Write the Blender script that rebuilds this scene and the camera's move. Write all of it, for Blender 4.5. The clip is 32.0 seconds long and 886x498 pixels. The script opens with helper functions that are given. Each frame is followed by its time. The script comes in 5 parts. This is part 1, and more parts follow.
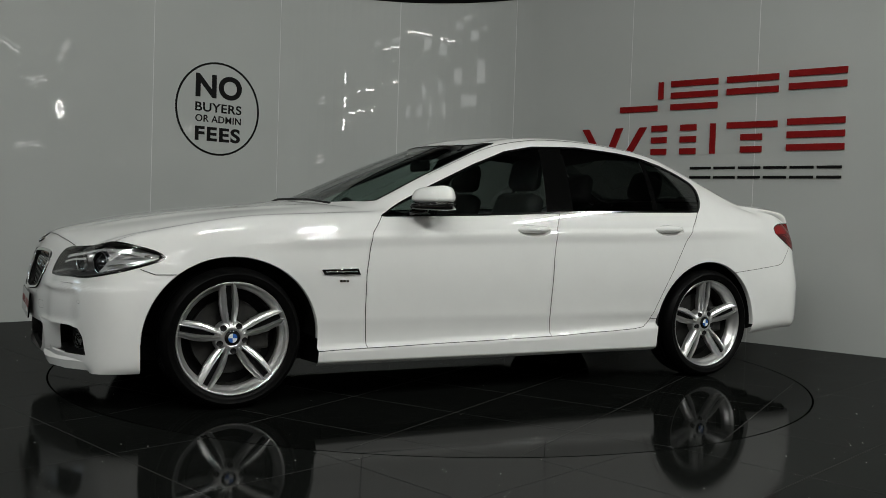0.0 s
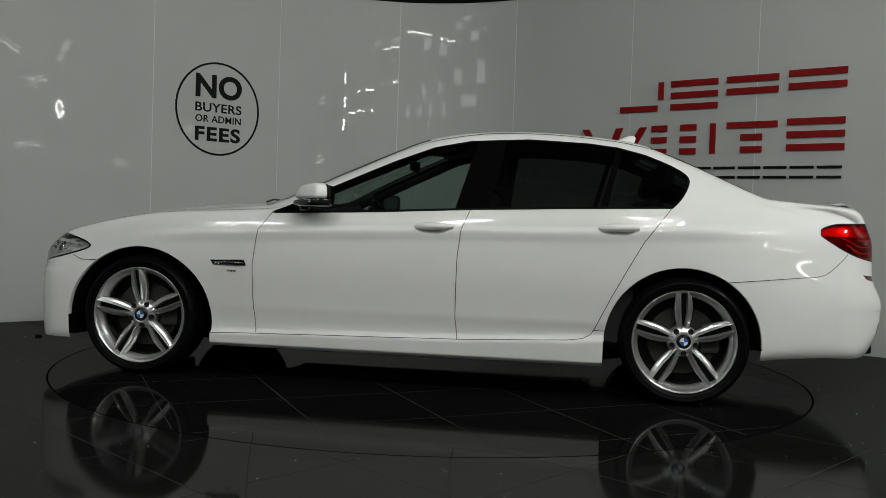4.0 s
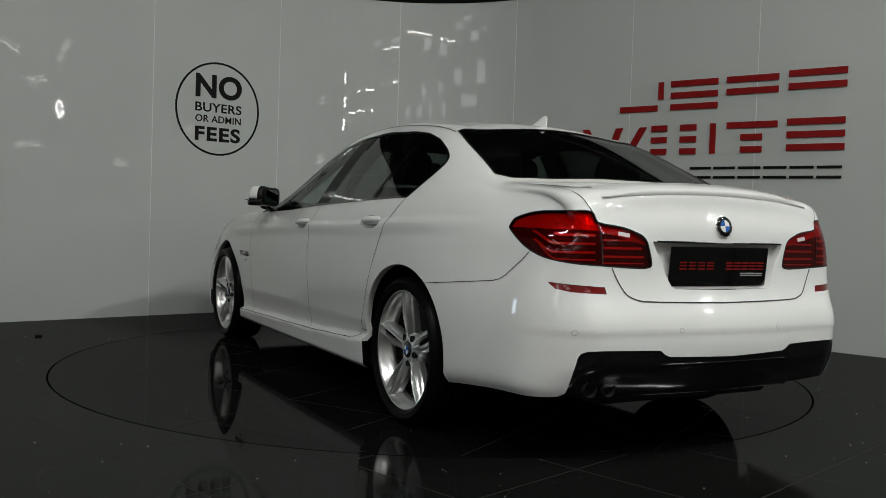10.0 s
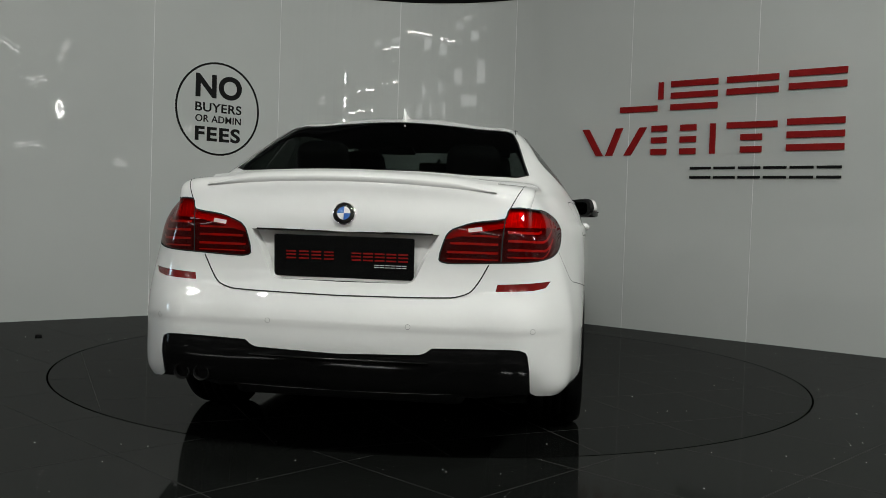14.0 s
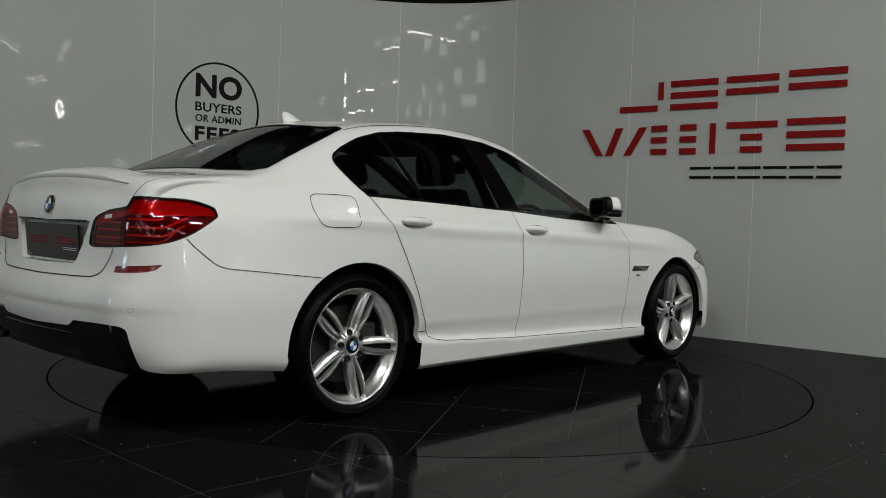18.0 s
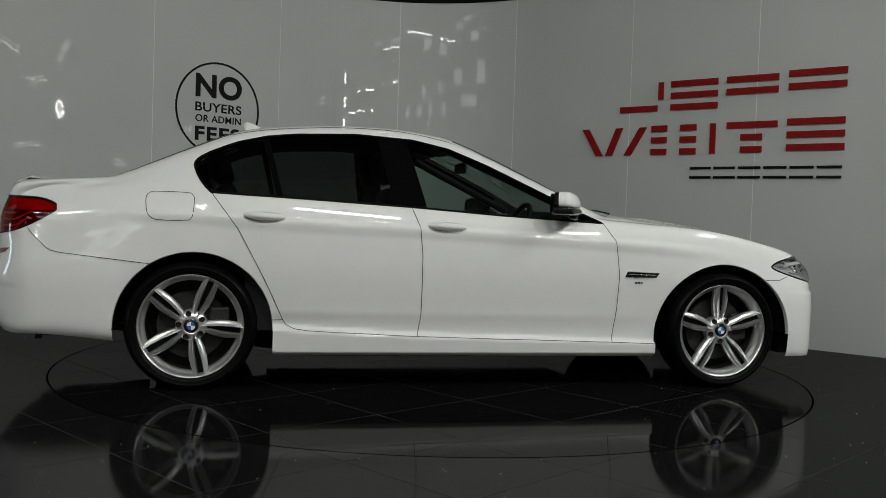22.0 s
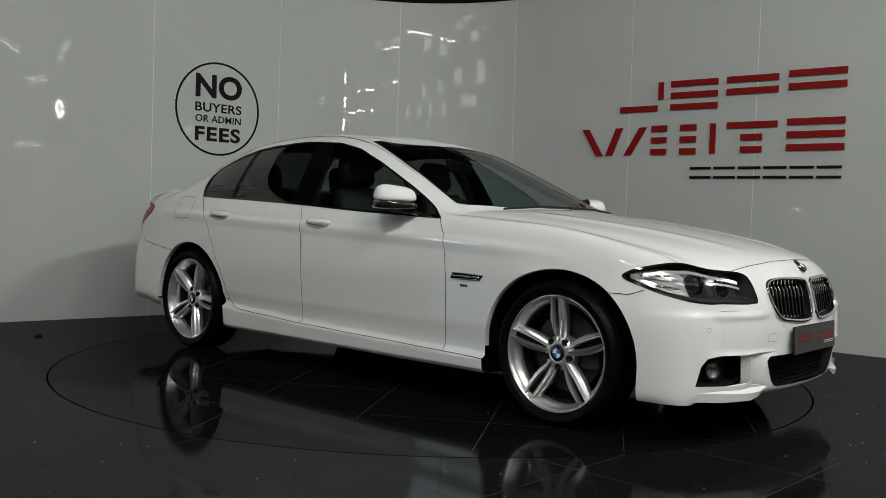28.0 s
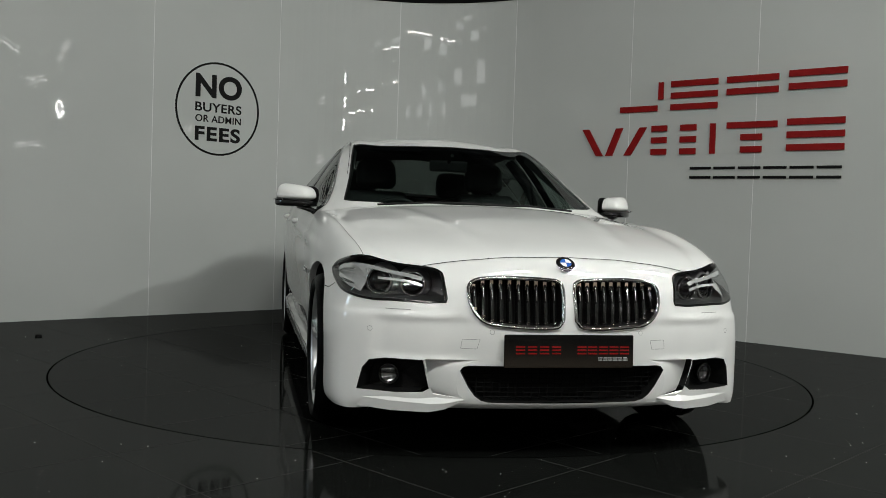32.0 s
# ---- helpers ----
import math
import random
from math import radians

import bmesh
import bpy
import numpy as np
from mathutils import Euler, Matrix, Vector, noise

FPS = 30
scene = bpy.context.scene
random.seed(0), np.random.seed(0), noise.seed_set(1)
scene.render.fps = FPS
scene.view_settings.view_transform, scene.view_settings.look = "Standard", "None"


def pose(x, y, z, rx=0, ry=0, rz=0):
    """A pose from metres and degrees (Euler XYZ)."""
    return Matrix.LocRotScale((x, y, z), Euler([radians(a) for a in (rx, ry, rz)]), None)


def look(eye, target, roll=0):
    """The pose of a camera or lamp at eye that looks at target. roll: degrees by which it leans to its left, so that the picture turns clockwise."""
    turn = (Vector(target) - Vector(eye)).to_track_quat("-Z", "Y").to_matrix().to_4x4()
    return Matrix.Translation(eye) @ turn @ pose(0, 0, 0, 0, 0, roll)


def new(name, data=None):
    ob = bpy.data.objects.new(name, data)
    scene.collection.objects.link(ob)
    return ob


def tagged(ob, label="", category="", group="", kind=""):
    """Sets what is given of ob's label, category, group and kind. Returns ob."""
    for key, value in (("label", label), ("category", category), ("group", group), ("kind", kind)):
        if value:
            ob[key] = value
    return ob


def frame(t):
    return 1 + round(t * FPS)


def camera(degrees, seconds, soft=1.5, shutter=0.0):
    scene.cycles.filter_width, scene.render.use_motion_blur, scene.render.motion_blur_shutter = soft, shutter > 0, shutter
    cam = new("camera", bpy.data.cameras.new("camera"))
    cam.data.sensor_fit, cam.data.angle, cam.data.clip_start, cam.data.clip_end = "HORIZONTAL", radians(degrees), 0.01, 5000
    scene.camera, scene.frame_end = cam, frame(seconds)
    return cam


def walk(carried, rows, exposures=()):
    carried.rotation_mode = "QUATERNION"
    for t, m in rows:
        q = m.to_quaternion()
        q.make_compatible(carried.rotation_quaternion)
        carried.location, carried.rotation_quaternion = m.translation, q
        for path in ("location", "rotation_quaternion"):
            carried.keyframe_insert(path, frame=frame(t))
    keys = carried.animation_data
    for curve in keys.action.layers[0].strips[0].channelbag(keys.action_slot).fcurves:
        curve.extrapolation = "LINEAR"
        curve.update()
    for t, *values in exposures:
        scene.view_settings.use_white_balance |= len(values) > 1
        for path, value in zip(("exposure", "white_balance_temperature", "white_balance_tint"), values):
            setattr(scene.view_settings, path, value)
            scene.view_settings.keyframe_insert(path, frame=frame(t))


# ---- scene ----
# ---- camera: stands still on a tripod before the turntable ----
cam = camera(52.4, 32.0, soft=0.62)
EYE = pose(0, -5.72, 0.925, 88.083, 0, -0.445) @ pose(0, 0, 0, 0, 0, 1.946)
walk(cam, [(0.0, EYE), (32.0, EYE)], exposures=[(0.0, -0.32), (3.0, -0.36), (7.0, -0.38), (9.0, -0.28), (11.0, -0.26), (13.0, -0.07), (14.0, -0.01), (16.0, -0.22), (18.0, -0.36), (20.0, -0.44), (23.0, -0.36), (25.0, -0.22), (28.0, -0.07), (30.0, -0.01), (32.0, 0.02)])

# ---- world and light ----
world = bpy.data.worlds.new("world")
scene.world = world
world.use_nodes = True
wn = world.node_tree.nodes
sky = wn.new("ShaderNodeTexSky")
sky.sky_type = "NISHITA"
sky.sun_disc = False
sky.sun_elevation, sky.sun_rotation = radians(35), radians(160)
wn["Background"].inputs["Strength"].default_value = 0.1
world.node_tree.links.new(sky.outputs["Color"], wn["Background"].inputs["Color"])


def area_lamp(name, m, w, h, power, colour=(1, 1, 1)):
    data = bpy.data.lights.new(name, "AREA")
    data.shape, data.size, data.size_y, data.energy, data.color = "RECTANGLE", w, h, power, colour
    ob = new(name, data)
    ob.matrix_world = m
    return ob


# daylight through the far window, tube lights high over the space before the turntable
area_lamp("window_light", look((-11.8, -3.0, 2.0), (0, -1.6, 0.9)), 1.1, 1.3, 22, (0.66, 0.86, 1.0))
LAMP_TINT = (0.975, 1.0, 0.955)
TUBES = ((-5.4, -6.6, 5.9, -20), (-2.0, -6.4, 5.9, 0), (1.6, -6.4, 5.9, 0), (5.0, -6.4, 5.9, 20), (6.2, -2.4, 5.8, 75))
# area lamps added at unseen tubes, powers set to balance left and right
for (rx, ry, rz, turn), watts in zip(TUBES, (48, 132, 138, 190, 222)):
    area_lamp("tube_light_glow", pose(rx, ry, rz - 0.03, 0, 0, turn) @ pose(0, 0, 0, 42, 0, 0), 1.45, 0.12, watts, LAMP_TINT)
# ---- materials ----
def material(name, colour, rough=0.5, metal=0.0, coat=0.0, spec=0.5):
    m = bpy.data.materials.new(name)
    m.use_nodes = True
    b = m.node_tree.nodes["Principled BSDF"]
    b.inputs["Base Color"].default_value = (*colour, 1)
    b.inputs["Roughness"].default_value = rough
    b.inputs["Metallic"].default_value = metal
    b.inputs["Coat Weight"].default_value = coat
    b.inputs["Specular IOR Level"].default_value = spec
    return m


def grain(m, scale, low, high, rough=(0.0, 0.0), bump=0.0, bump_scale=None, detail=6.0, warp=0.0):
    """Varies a material's colour between two tints, its roughness and its relief with object-space noise."""
    t = m.node_tree
    n, l = t.nodes, t.links
    b = n["Principled BSDF"]
    co = n.new("ShaderNodeTexCoord")
    nz = n.new("ShaderNodeTexNoise")
    nz.inputs["Scale"].default_value, nz.inputs["Detail"].default_value = scale, detail
    nz.inputs["Distortion"].default_value = warp
    l.new(co.outputs["Object"], nz.inputs["Vector"])
    mix = n.new("ShaderNodeMix")
    mix.data_type = "RGBA"
    mix.inputs["A"].default_value, mix.inputs["B"].default_value = (*low, 1), (*high, 1)
    ramp = n.new("ShaderNodeMapRange")
    ramp.inputs["From Min"].default_value, ramp.inputs["From Max"].default_value = 0.3, 0.7
    l.new(nz.outputs["Fac"], ramp.inputs["Value"])
    l.new(ramp.outputs["Result"], mix.inputs["Factor"])
    l.new(mix.outputs["Result"], b.inputs["Base Color"])
    if rough[1] > 0:
        rr = n.new("ShaderNodeMapRange")
        rr.inputs["From Min"].default_value, rr.inputs["From Max"].default_value = 0.3, 0.7
        rr.inputs["To Min"].default_value, rr.inputs["To Max"].default_value = rough
        n2 = n.new("ShaderNodeTexNoise")
        n2.inputs["Scale"].default_value, n2.inputs["Detail"].default_value = scale * 0.37, 8
        l.new(co.outputs["Object"], n2.inputs["Vector"])
        l.new(n2.outputs["Fac"], rr.inputs["Value"])
        l.new(rr.outputs["Result"], b.inputs["Roughness"])
    if bump > 0:
        bp = n.new("ShaderNodeBump")
        bp.inputs["Strength"].default_value, bp.inputs["Distance"].default_value = 1.0, bump
        n3 = n.new("ShaderNodeTexNoise")
        n3.inputs["Scale"].default_value, n3.inputs["Detail"].default_value = bump_scale or scale * 3, 4
        l.new(co.outputs["Object"], n3.inputs["Vector"])
        l.new(n3.outputs["Fac"], bp.inputs["Height"])
        l.new(bp.outputs["Normal"], b.inputs["Normal"])
    return m


WALL = grain(material("white_gloss_panel", (0.46, 0.475, 0.46), 0.03), 0.9, (0.445, 0.46, 0.445), (0.475, 0.49, 0.475), (0.004, 0.020), 0.0011, 1.6)


def polished(name, low, high, rough, base, top):
    """Black polished stone: a dark body under a sheen that grows gently towards a grazing angle."""
    m = bpy.data.materials.new(name)
    m.use_nodes = True
    n, l = m.node_tree.nodes, m.node_tree.links
    n.remove(n["Principled BSDF"])
    co, nz, n2 = n.new("ShaderNodeTexCoord"), n.new("ShaderNodeTexNoise"), n.new("ShaderNodeTexNoise")
    nz.inputs["Scale"].default_value, nz.inputs["Detail"].default_value = 1.7, 8
    n2.inputs["Scale"].default_value, n2.inputs["Detail"].default_value = 0.8, 10
    cm, rr = n.new("ShaderNodeMix"), n.new("ShaderNodeMapRange")
    cm.data_type = "RGBA"
    cm.inputs["A"].default_value, cm.inputs["B"].default_value = (*low, 1), (*high, 1)
    rr.inputs["From Min"].default_value, rr.inputs["From Max"].default_value = 0.35, 0.7
    rr.inputs["To Min"].default_value, rr.inputs["To Max"].default_value = rough
    df, gl, lw, mx = n.new("ShaderNodeBsdfDiffuse"), n.new("ShaderNodeBsdfGlossy"), n.new("ShaderNodeLayerWeight"), n.new("ShaderNodeMixShader")
    lw.inputs["Blend"].default_value = 0.5
    pw, ml, ad = n.new("ShaderNodeMath"), n.new("ShaderNodeMath"), n.new("ShaderNodeMath")
    pw.operation, ml.operation, ad.operation = "POWER", "MULTIPLY", "ADD"
    pw.inputs[1].default_value, ml.inputs[1].default_value, ad.inputs[1].default_value = 3.0, top - base, base
    for a, b in ((co.outputs["Object"], nz.inputs["Vector"]), (co.outputs["Object"], n2.inputs["Vector"]), (nz.outputs["Fac"], cm.inputs["Factor"]), (cm.outputs["Result"], df.inputs["Color"]),
                 (n2.outputs["Fac"], rr.inputs["Value"]), (rr.outputs["Result"], gl.inputs["Roughness"]), (lw.outputs["Facing"], pw.inputs[0]), (pw.outputs[0], ml.inputs[0]), (ml.outputs[0], ad.inputs[0]),
                 (ad.outputs[0], mx.inputs[0]), (df.outputs[0], mx.inputs[1]), (gl.outputs[0], mx.inputs[2]), (mx.outputs[0], n["Material Output"].inputs["Surface"])):
        l.new(a, b)
    return m


FLOOR = polished("black_gloss_floor", (0.0045, 0.005, 0.0045), (0.0095, 0.0103, 0.0095), (0.055, 0.13), 0.035, 0.20)
TABLE = polished("black_gloss_turntable", (0.0028, 0.0031, 0.0028), (0.006, 0.0066, 0.006), (0.03, 0.10), 0.035, 0.18)
JOINT = material("grey_joint", (0.024, 0.024, 0.023), 0.7)
GAP = material("gap_black", (0.004, 0.004, 0.004), 0.8, spec=0.1)
RED = grain(material("red_acrylic", (0.21, 0.007, 0.007), 0.45, spec=0.12), 20, (0.195, 0.006, 0.006), (0.225, 0.008, 0.008))
INK = material("black_acrylic", (0.005, 0.005, 0.005), 0.5, spec=0.1)
PAINT = grain(material("white_car_paint", (0.79, 0.79, 0.772), 0.5, coat=1.0, spec=0.25), 9.0, (0.782, 0.782, 0.764), (0.798, 0.798, 0.780))
PAINT.node_tree.nodes["Principled BSDF"].inputs["Coat Roughness"].default_value = 0.012
PAINT.node_tree.nodes["Principled BSDF"].inputs["Coat IOR"].default_value = 1.6
SEAM = material("shut_line_black", (0.02, 0.02, 0.02), 0.7, spec=0.2)
FINE_LINE = material("faint_grey_line", (0.20, 0.20, 0.195), 0.6)
LAMP_TRIM = material("dark_lamp_trim", (0.07, 0.07, 0.07), 0.3, 0.5)
BLACK_PLASTIC = grain(material("black_plastic", (0.008, 0.008, 0.008), 0.5, spec=0.15), 60, (0.006, 0.006, 0.006), (0.011, 0.011, 0.011))
BLACK_GLOSS = material("black_gloss_trim", (0.006, 0.006, 0.006), 0.08, coat=0.5)
PLATE_BLACK = material("black_plate_acrylic", (0.005, 0.005, 0.005), 0.04, spec=0.6)
APRON = grain(material("black_apron_plastic", (0.006, 0.006, 0.006), 0.08, spec=0.5), 60, (0.005, 0.005, 0.005), (0.008, 0.008, 0.008))
PILLAR = material("black_pillar_film", (0.003, 0.003, 0.003), 0.08, spec=0.03)
RUBBER = grain(material("tyre_rubber", (0.003, 0.003, 0.003), 0.4, spec=0.07), 40, (0.0022, 0.0022, 0.0022), (0.0038, 0.0038, 0.0038), (0.32, 0.45), 0.0004, 220)
ALLOY = grain(material("silver_alloy", (0.82, 0.82, 0.815), 0.28, 0.88, coat=0.3), 30, (0.79, 0.79, 0.785), (0.85, 0.85, 0.845))
CHROME = material("chrome", (0.85, 0.85, 0.85), 0.06, 1.0)
# brake and barrel metal, near black with the wheel's inner shade in the colour
DARK_METAL = grain(material("shaded_wheel_metal", (0.018, 0.018, 0.018), 0.6, 0.2), 40, (0.012, 0.012, 0.011), (0.025, 0.024, 0.022))
CEILING = grain(material("dark_ceiling", (0.07, 0.07, 0.072), 0.8), 0.7, (0.05, 0.05, 0.052), (0.09, 0.09, 0.092))


def see_through(name, tint, base=0.04, top=0.9):
    """A thin pane: light passes straight through with a tint, and the surface mirrors more at a grazing angle."""
    m = bpy.data.materials.new(name)
    m.use_nodes = True
    n, l = m.node_tree.nodes, m.node_tree.links
    n.remove(n["Principled BSDF"])
    tr, gl, lw, mx = n.new("ShaderNodeBsdfTransparent"), n.new("ShaderNodeBsdfGlossy"), n.new("ShaderNodeLayerWeight"), n.new("ShaderNodeMixShader")
    tr.inputs["Color"].default_value = (*tint, 1)
    gl.inputs["Roughness"].default_value = 0.0
    lw.inputs["Blend"].default_value = 0.5
    pw, ml, ad = n.new("ShaderNodeMath"), n.new("ShaderNodeMath"), n.new("ShaderNodeMath")
    pw.operation, ml.operation, ad.operation = "POWER", "MULTIPLY", "ADD"
    pw.inputs[1].default_value, ml.inputs[1].default_value, ad.inputs[1].default_value = 4.5, top - base, base
    l.new(lw.outputs["Facing"], pw.inputs[0])
    l.new(pw.outputs[0], ml.inputs[0])
    l.new(ml.outputs[0], ad.inputs[0])
    l.new(ad.outputs[0], mx.inputs[0])
    l.new(tr.outputs[0], mx.inputs[1])
    l.new(gl.outputs[0], mx.inputs[2])
    l.new(mx.outputs[0], n["Material Output"].inputs["Surface"])
    return m


GLASS = see_through("window_glass", (0.50, 0.58, 0.55), 0.05)
DARK_GLASS = see_through("privacy_glass", (0.19, 0.21, 0.20), 0.08)
LENS = see_through("lamp_lens", (0.92, 0.93, 0.93))
RED_LENS = see_through("red_lens", (0.68, 0.030, 0.024), 0.06)
LAMP_BAR = material("pale_light_bar", (0.62, 0.25, 0.2), 0.3)
LAMP_FIELD = material("ribbed_lamp_reflector", (0.80, 0.42, 0.38), 0.25, 0.35)
REFLECTOR_RED = material("red_reflector", (0.16, 0.005, 0.004), 0.2, coat=1.0)
LAMP_DARK = material("dark_red_lamp", (0.045, 0.006, 0.005), 0.35)
WHITE_INK = material("white_print", (0.75, 0.75, 0.75), 0.4)
BLUE = material("blue_enamel", (0.03, 0.12, 0.42), 0.2, coat=0.5)
CABIN = grain(material("black_cabin_trim", (0.010, 0.010, 0.0105), 0.7), 50, (0.008, 0.008, 0.0085), (0.013, 0.013, 0.0135))
LEATHER = grain(material("black_leather", (0.012, 0.012, 0.0125), 0.6), 70, (0.010, 0.010, 0.0105), (0.016, 0.016, 0.0165), (0.5, 0.7), 0.0008, 160)
LAMP_GREY = material("grey_lamp_reflector", (0.36, 0.36, 0.36), 0.28, 0.8)
LAMP_BRIGHT = material("bright_lamp_reflector", (0.90, 0.90, 0.90), 0.14, 0.65)
DARK_CHROME = material("shadow_chrome", (0.35, 0.35, 0.36), 0.12, 1.0)
# mirror glass tinted dark, standing for the dark hall it would reflect
MIRROR = material("dark_reflecting_mirror", (0.17, 0.18, 0.19), 0.02, 1.0)
LAMP_WHITE = material("pale_lamp_plastic", (0.75, 0.6, 0.58), 0.15, coat=1.0)
CHIP = material("pale_grit", (0.6, 0.6, 0.58), 0.6)
HALL = grain(material("white_hall_wall", (0.42, 0.43, 0.42), 0.7), 0.6, (0.38, 0.39, 0.38), (0.46, 0.47, 0.45))
HALL_FLOOR = grain(material("tan_bounce_floor", (0.36, 0.27, 0.19), 0.5), 0.8, (0.32, 0.24, 0.165), (0.40, 0.30, 0.21), (0.35, 0.6), 0.001, 20)
STEEL = grain(material("grey_steel", (0.12, 0.12, 0.13), 0.5), 2.0, (0.10, 0.10, 0.11), (0.15, 0.15, 0.16))


def glow(name, colour, strength):
    m = bpy.data.materials.new(name)
    m.use_nodes = True
    b = m.node_tree.nodes["Principled BSDF"]
    b.inputs["Base Color"].default_value = (*colour, 1)
    b.inputs["Emission Color"].default_value = (*colour, 1)
    b.inputs["Emission Strength"].default_value = strength
    return m


LAMP_GLOW = glow("lamp_glow", (1.0, 0.98, 0.95), 95)
STRIP_GLOW = glow("strip_glow", (1.0, 0.98, 0.95), 5)
TUBE_GLOW = glow("tube_glow", (1.0, 0.98, 0.95), 22)
SKY_GLOW = glow("rooflight_pane", (0.97, 0.98, 0.97), 2.6)
DAY_GLOW = glow("window_daylight", (0.64, 0.84, 1.0), 4.5)
# joint tint raised to hold the highlight along the panel edges
JOINT_PALE = material("pale_joint", (0.64, 0.65, 0.64), 0.4)
# ---- helpers for meshes ----
def mesh_object(name, bm, mat, parent=None, smooth=False):
    me = bpy.data.meshes.new(name)
    bm.to_mesh(me)
    bm.free()
    for m in mat if isinstance(mat, (list, tuple)) else [mat]:
        me.materials.append(m)
    if smooth:
        for p in me.polygons:
            p.use_smooth = True
    ob = new(name, me)
    if parent is not None:
        ob.parent = parent
    return ob


def part(name, bm, mat, parent, label="", smooth=False):
    ob = mesh_object(name, bm, mat, parent, smooth)
    if label:
        tagged(ob, label)
    return ob


def box_bm(x0, x1, y0, y1, z0, z1, bevel=0.0):
    bm = bmesh.new()
    bmesh.ops.create_cube(bm, size=1)
    for v in bm.verts:
        v.co = ((x0 + x1) / 2 + v.co.x * (x1 - x0), (y0 + y1) / 2 + v.co.y * (y1 - y0), (z0 + z1) / 2 + v.co.z * (z1 - z0))
    if bevel:
        bmesh.ops.bevel(bm, geom=bm.edges[:], offset=bevel, segments=2, affect="EDGES")
    return bm


def disc_bm(r0, r1, z0, z1, n=128):
    """A flat ring (or a disc, with r0 = 0) of rectangular section."""
    bm = bmesh.new()
    rings = []
    for r, z in ((r0, z0), (r1, z0), (r1, z1), (r0, z1)):
        if r == 0:
            rings.append([bm.verts.new((0, 0, z))])
        else:
            rings.append([bm.verts.new((r * math.cos(2 * math.pi * i / n), r * math.sin(2 * math.pi * i / n), z)) for i in range(n)])
    for a, b in ((0, 1), (1, 2), (2, 3), (3, 0)):
        A, B = rings[a], rings[b]
        if len(A) == 1 and len(B) == 1:
            continue
        for i in range(n):
            j = (i + 1) % n
            if len(A) == 1:
                bm.faces.new((A[0], B[i], B[j]))
            elif len(B) == 1:
                bm.faces.new((A[i], A[j], B[0]))
            else:
                bm.faces.new((A[i], A[j], B[j], B[i]))
    bmesh.ops.recalc_face_normals(bm, faces=bm.faces[:])
    return bm


# ---- floor and turntable ----
TURN_R = 2.25
TURN_C = (0.0, 0.0)
bm = disc_bm(TURN_R + 0.006, 21.0, -0.2, 0.0, 160)
floor = tagged(mesh_object("floor", bm, FLOOR), "glossy black tiled showroom floor with white specks", "floor", kind="structure")
tagged(mesh_object("floor_pit", disc_bm(0, 2.6, -0.3, -0.22, 96), GAP), "dark pit under the turntable", "pit", kind="structure")
turntable = tagged(new("turntable"), "round glossy black car turntable flush with the floor", "turntable")
part("deck", disc_bm(0, TURN_R - 0.004, -0.19, 0.0, 160), TABLE, turntable)

# ---- the curved white wall: two straight runs joined by a rounded corner ----
CORNER, WALL_R, WALL_H = Vector((-0.31, 3.97)), 1.9, 3.08
DIR_L = Vector((-1, -0.866)).normalized()
DIR_R = Vector((1, -0.82)).normalized()
HALF = DIR_L.angle(DIR_R) / 2
TANG = WALL_R / math.tan(HALF)
MID = (DIR_L + DIR_R).normalized()
ARC_C = CORNER + MID * (WALL_R / math.sin(HALF))
ARC_LEN = WALL_R * (math.pi - 2 * HALF)


def wall_at(s):
    """Point and inward normal of the wall line at s metres from the corner's middle, to the right positive."""
    half = ARC_LEN / 2
    if abs(s) <= half:
        a = s / WALL_R
        c, sn = math.cos(-a), math.sin(-a)
        d = -MID
        out = Vector((d.x * c - d.y * sn, d.x * sn + d.y * c))
        return ARC_C + out * WALL_R, -out
    d = DIR_R if s > 0 else DIR_L
    p = CORNER + d * (TANG + abs(s) - half)
    n = Vector((-d.y, d.x))
    if n.dot(ARC_C - p) < 0:
        n = -n
    return p, n


def wall_strip(s0, s1, z0, z1, thick=0.05, lift=0.0, step=0.08):
    """A piece of the wall between s0 and s1, following its curve."""
    k = max(1, round((s1 - s0) / step)) if min(abs(s0), abs(s1)) < ARC_LEN / 2 + 0.01 else 1
    bm = bmesh.new()
    rows = []
    for i in range(k + 1):
        p, n = wall_at(s0 + (s1 - s0) * i / k)
        a, b = p + n * lift, p + n * (lift - thick)
        rows.append([bm.verts.new((q.x, q.y, z)) for q, z in ((a, z0), (a, z1), (b, z1), (b, z0))])
    for r0, r1 in zip(rows, rows[1:]):
        for i in range(4):
            bm.faces.new((r0[i], r1[i], r1[(i + 1) % 4], r0[(i + 1) % 4]))
    bm.faces.new(rows[0])
    bm.faces.new(rows[-1][::-1])
    bmesh.ops.recalc_face_normals(bm, faces=bm.faces[:])
    return bm


wall = tagged(new("wall_display"), "curved display wall of glossy white panels with thin seams", "wall", kind="structure")
# first panel is an unseen extension, added to block the window's reflection
SEAMS = [-8.80, -7.56, -6.32, -5.08, -3.84, -2.60, -1.36, -0.13, 1.065, 2.31, 3.445, 4.66, 5.88, 7.1]
for a, b in zip(SEAMS, SEAMS[1:]):
    part("panel", wall_strip(a + 0.0035, b - 0.0035, 0.0, WALL_H), WALL, wall)
    part("joint_strip", wall_strip(b - 0.0035, b + 0.0035, 0.0, WALL_H, lift=-0.002), JOINT_PALE, wall)
# dark cap rail along the top of the wall
for a, b in ((SEAMS[0], -1.36), (-1.36, 1.33), (1.33, 7.1)):
    part("cap_rail", wall_strip(a, b, WALL_H + 0.002, WALL_H + 0.09, 0.09, 0.02), GAP, wall)


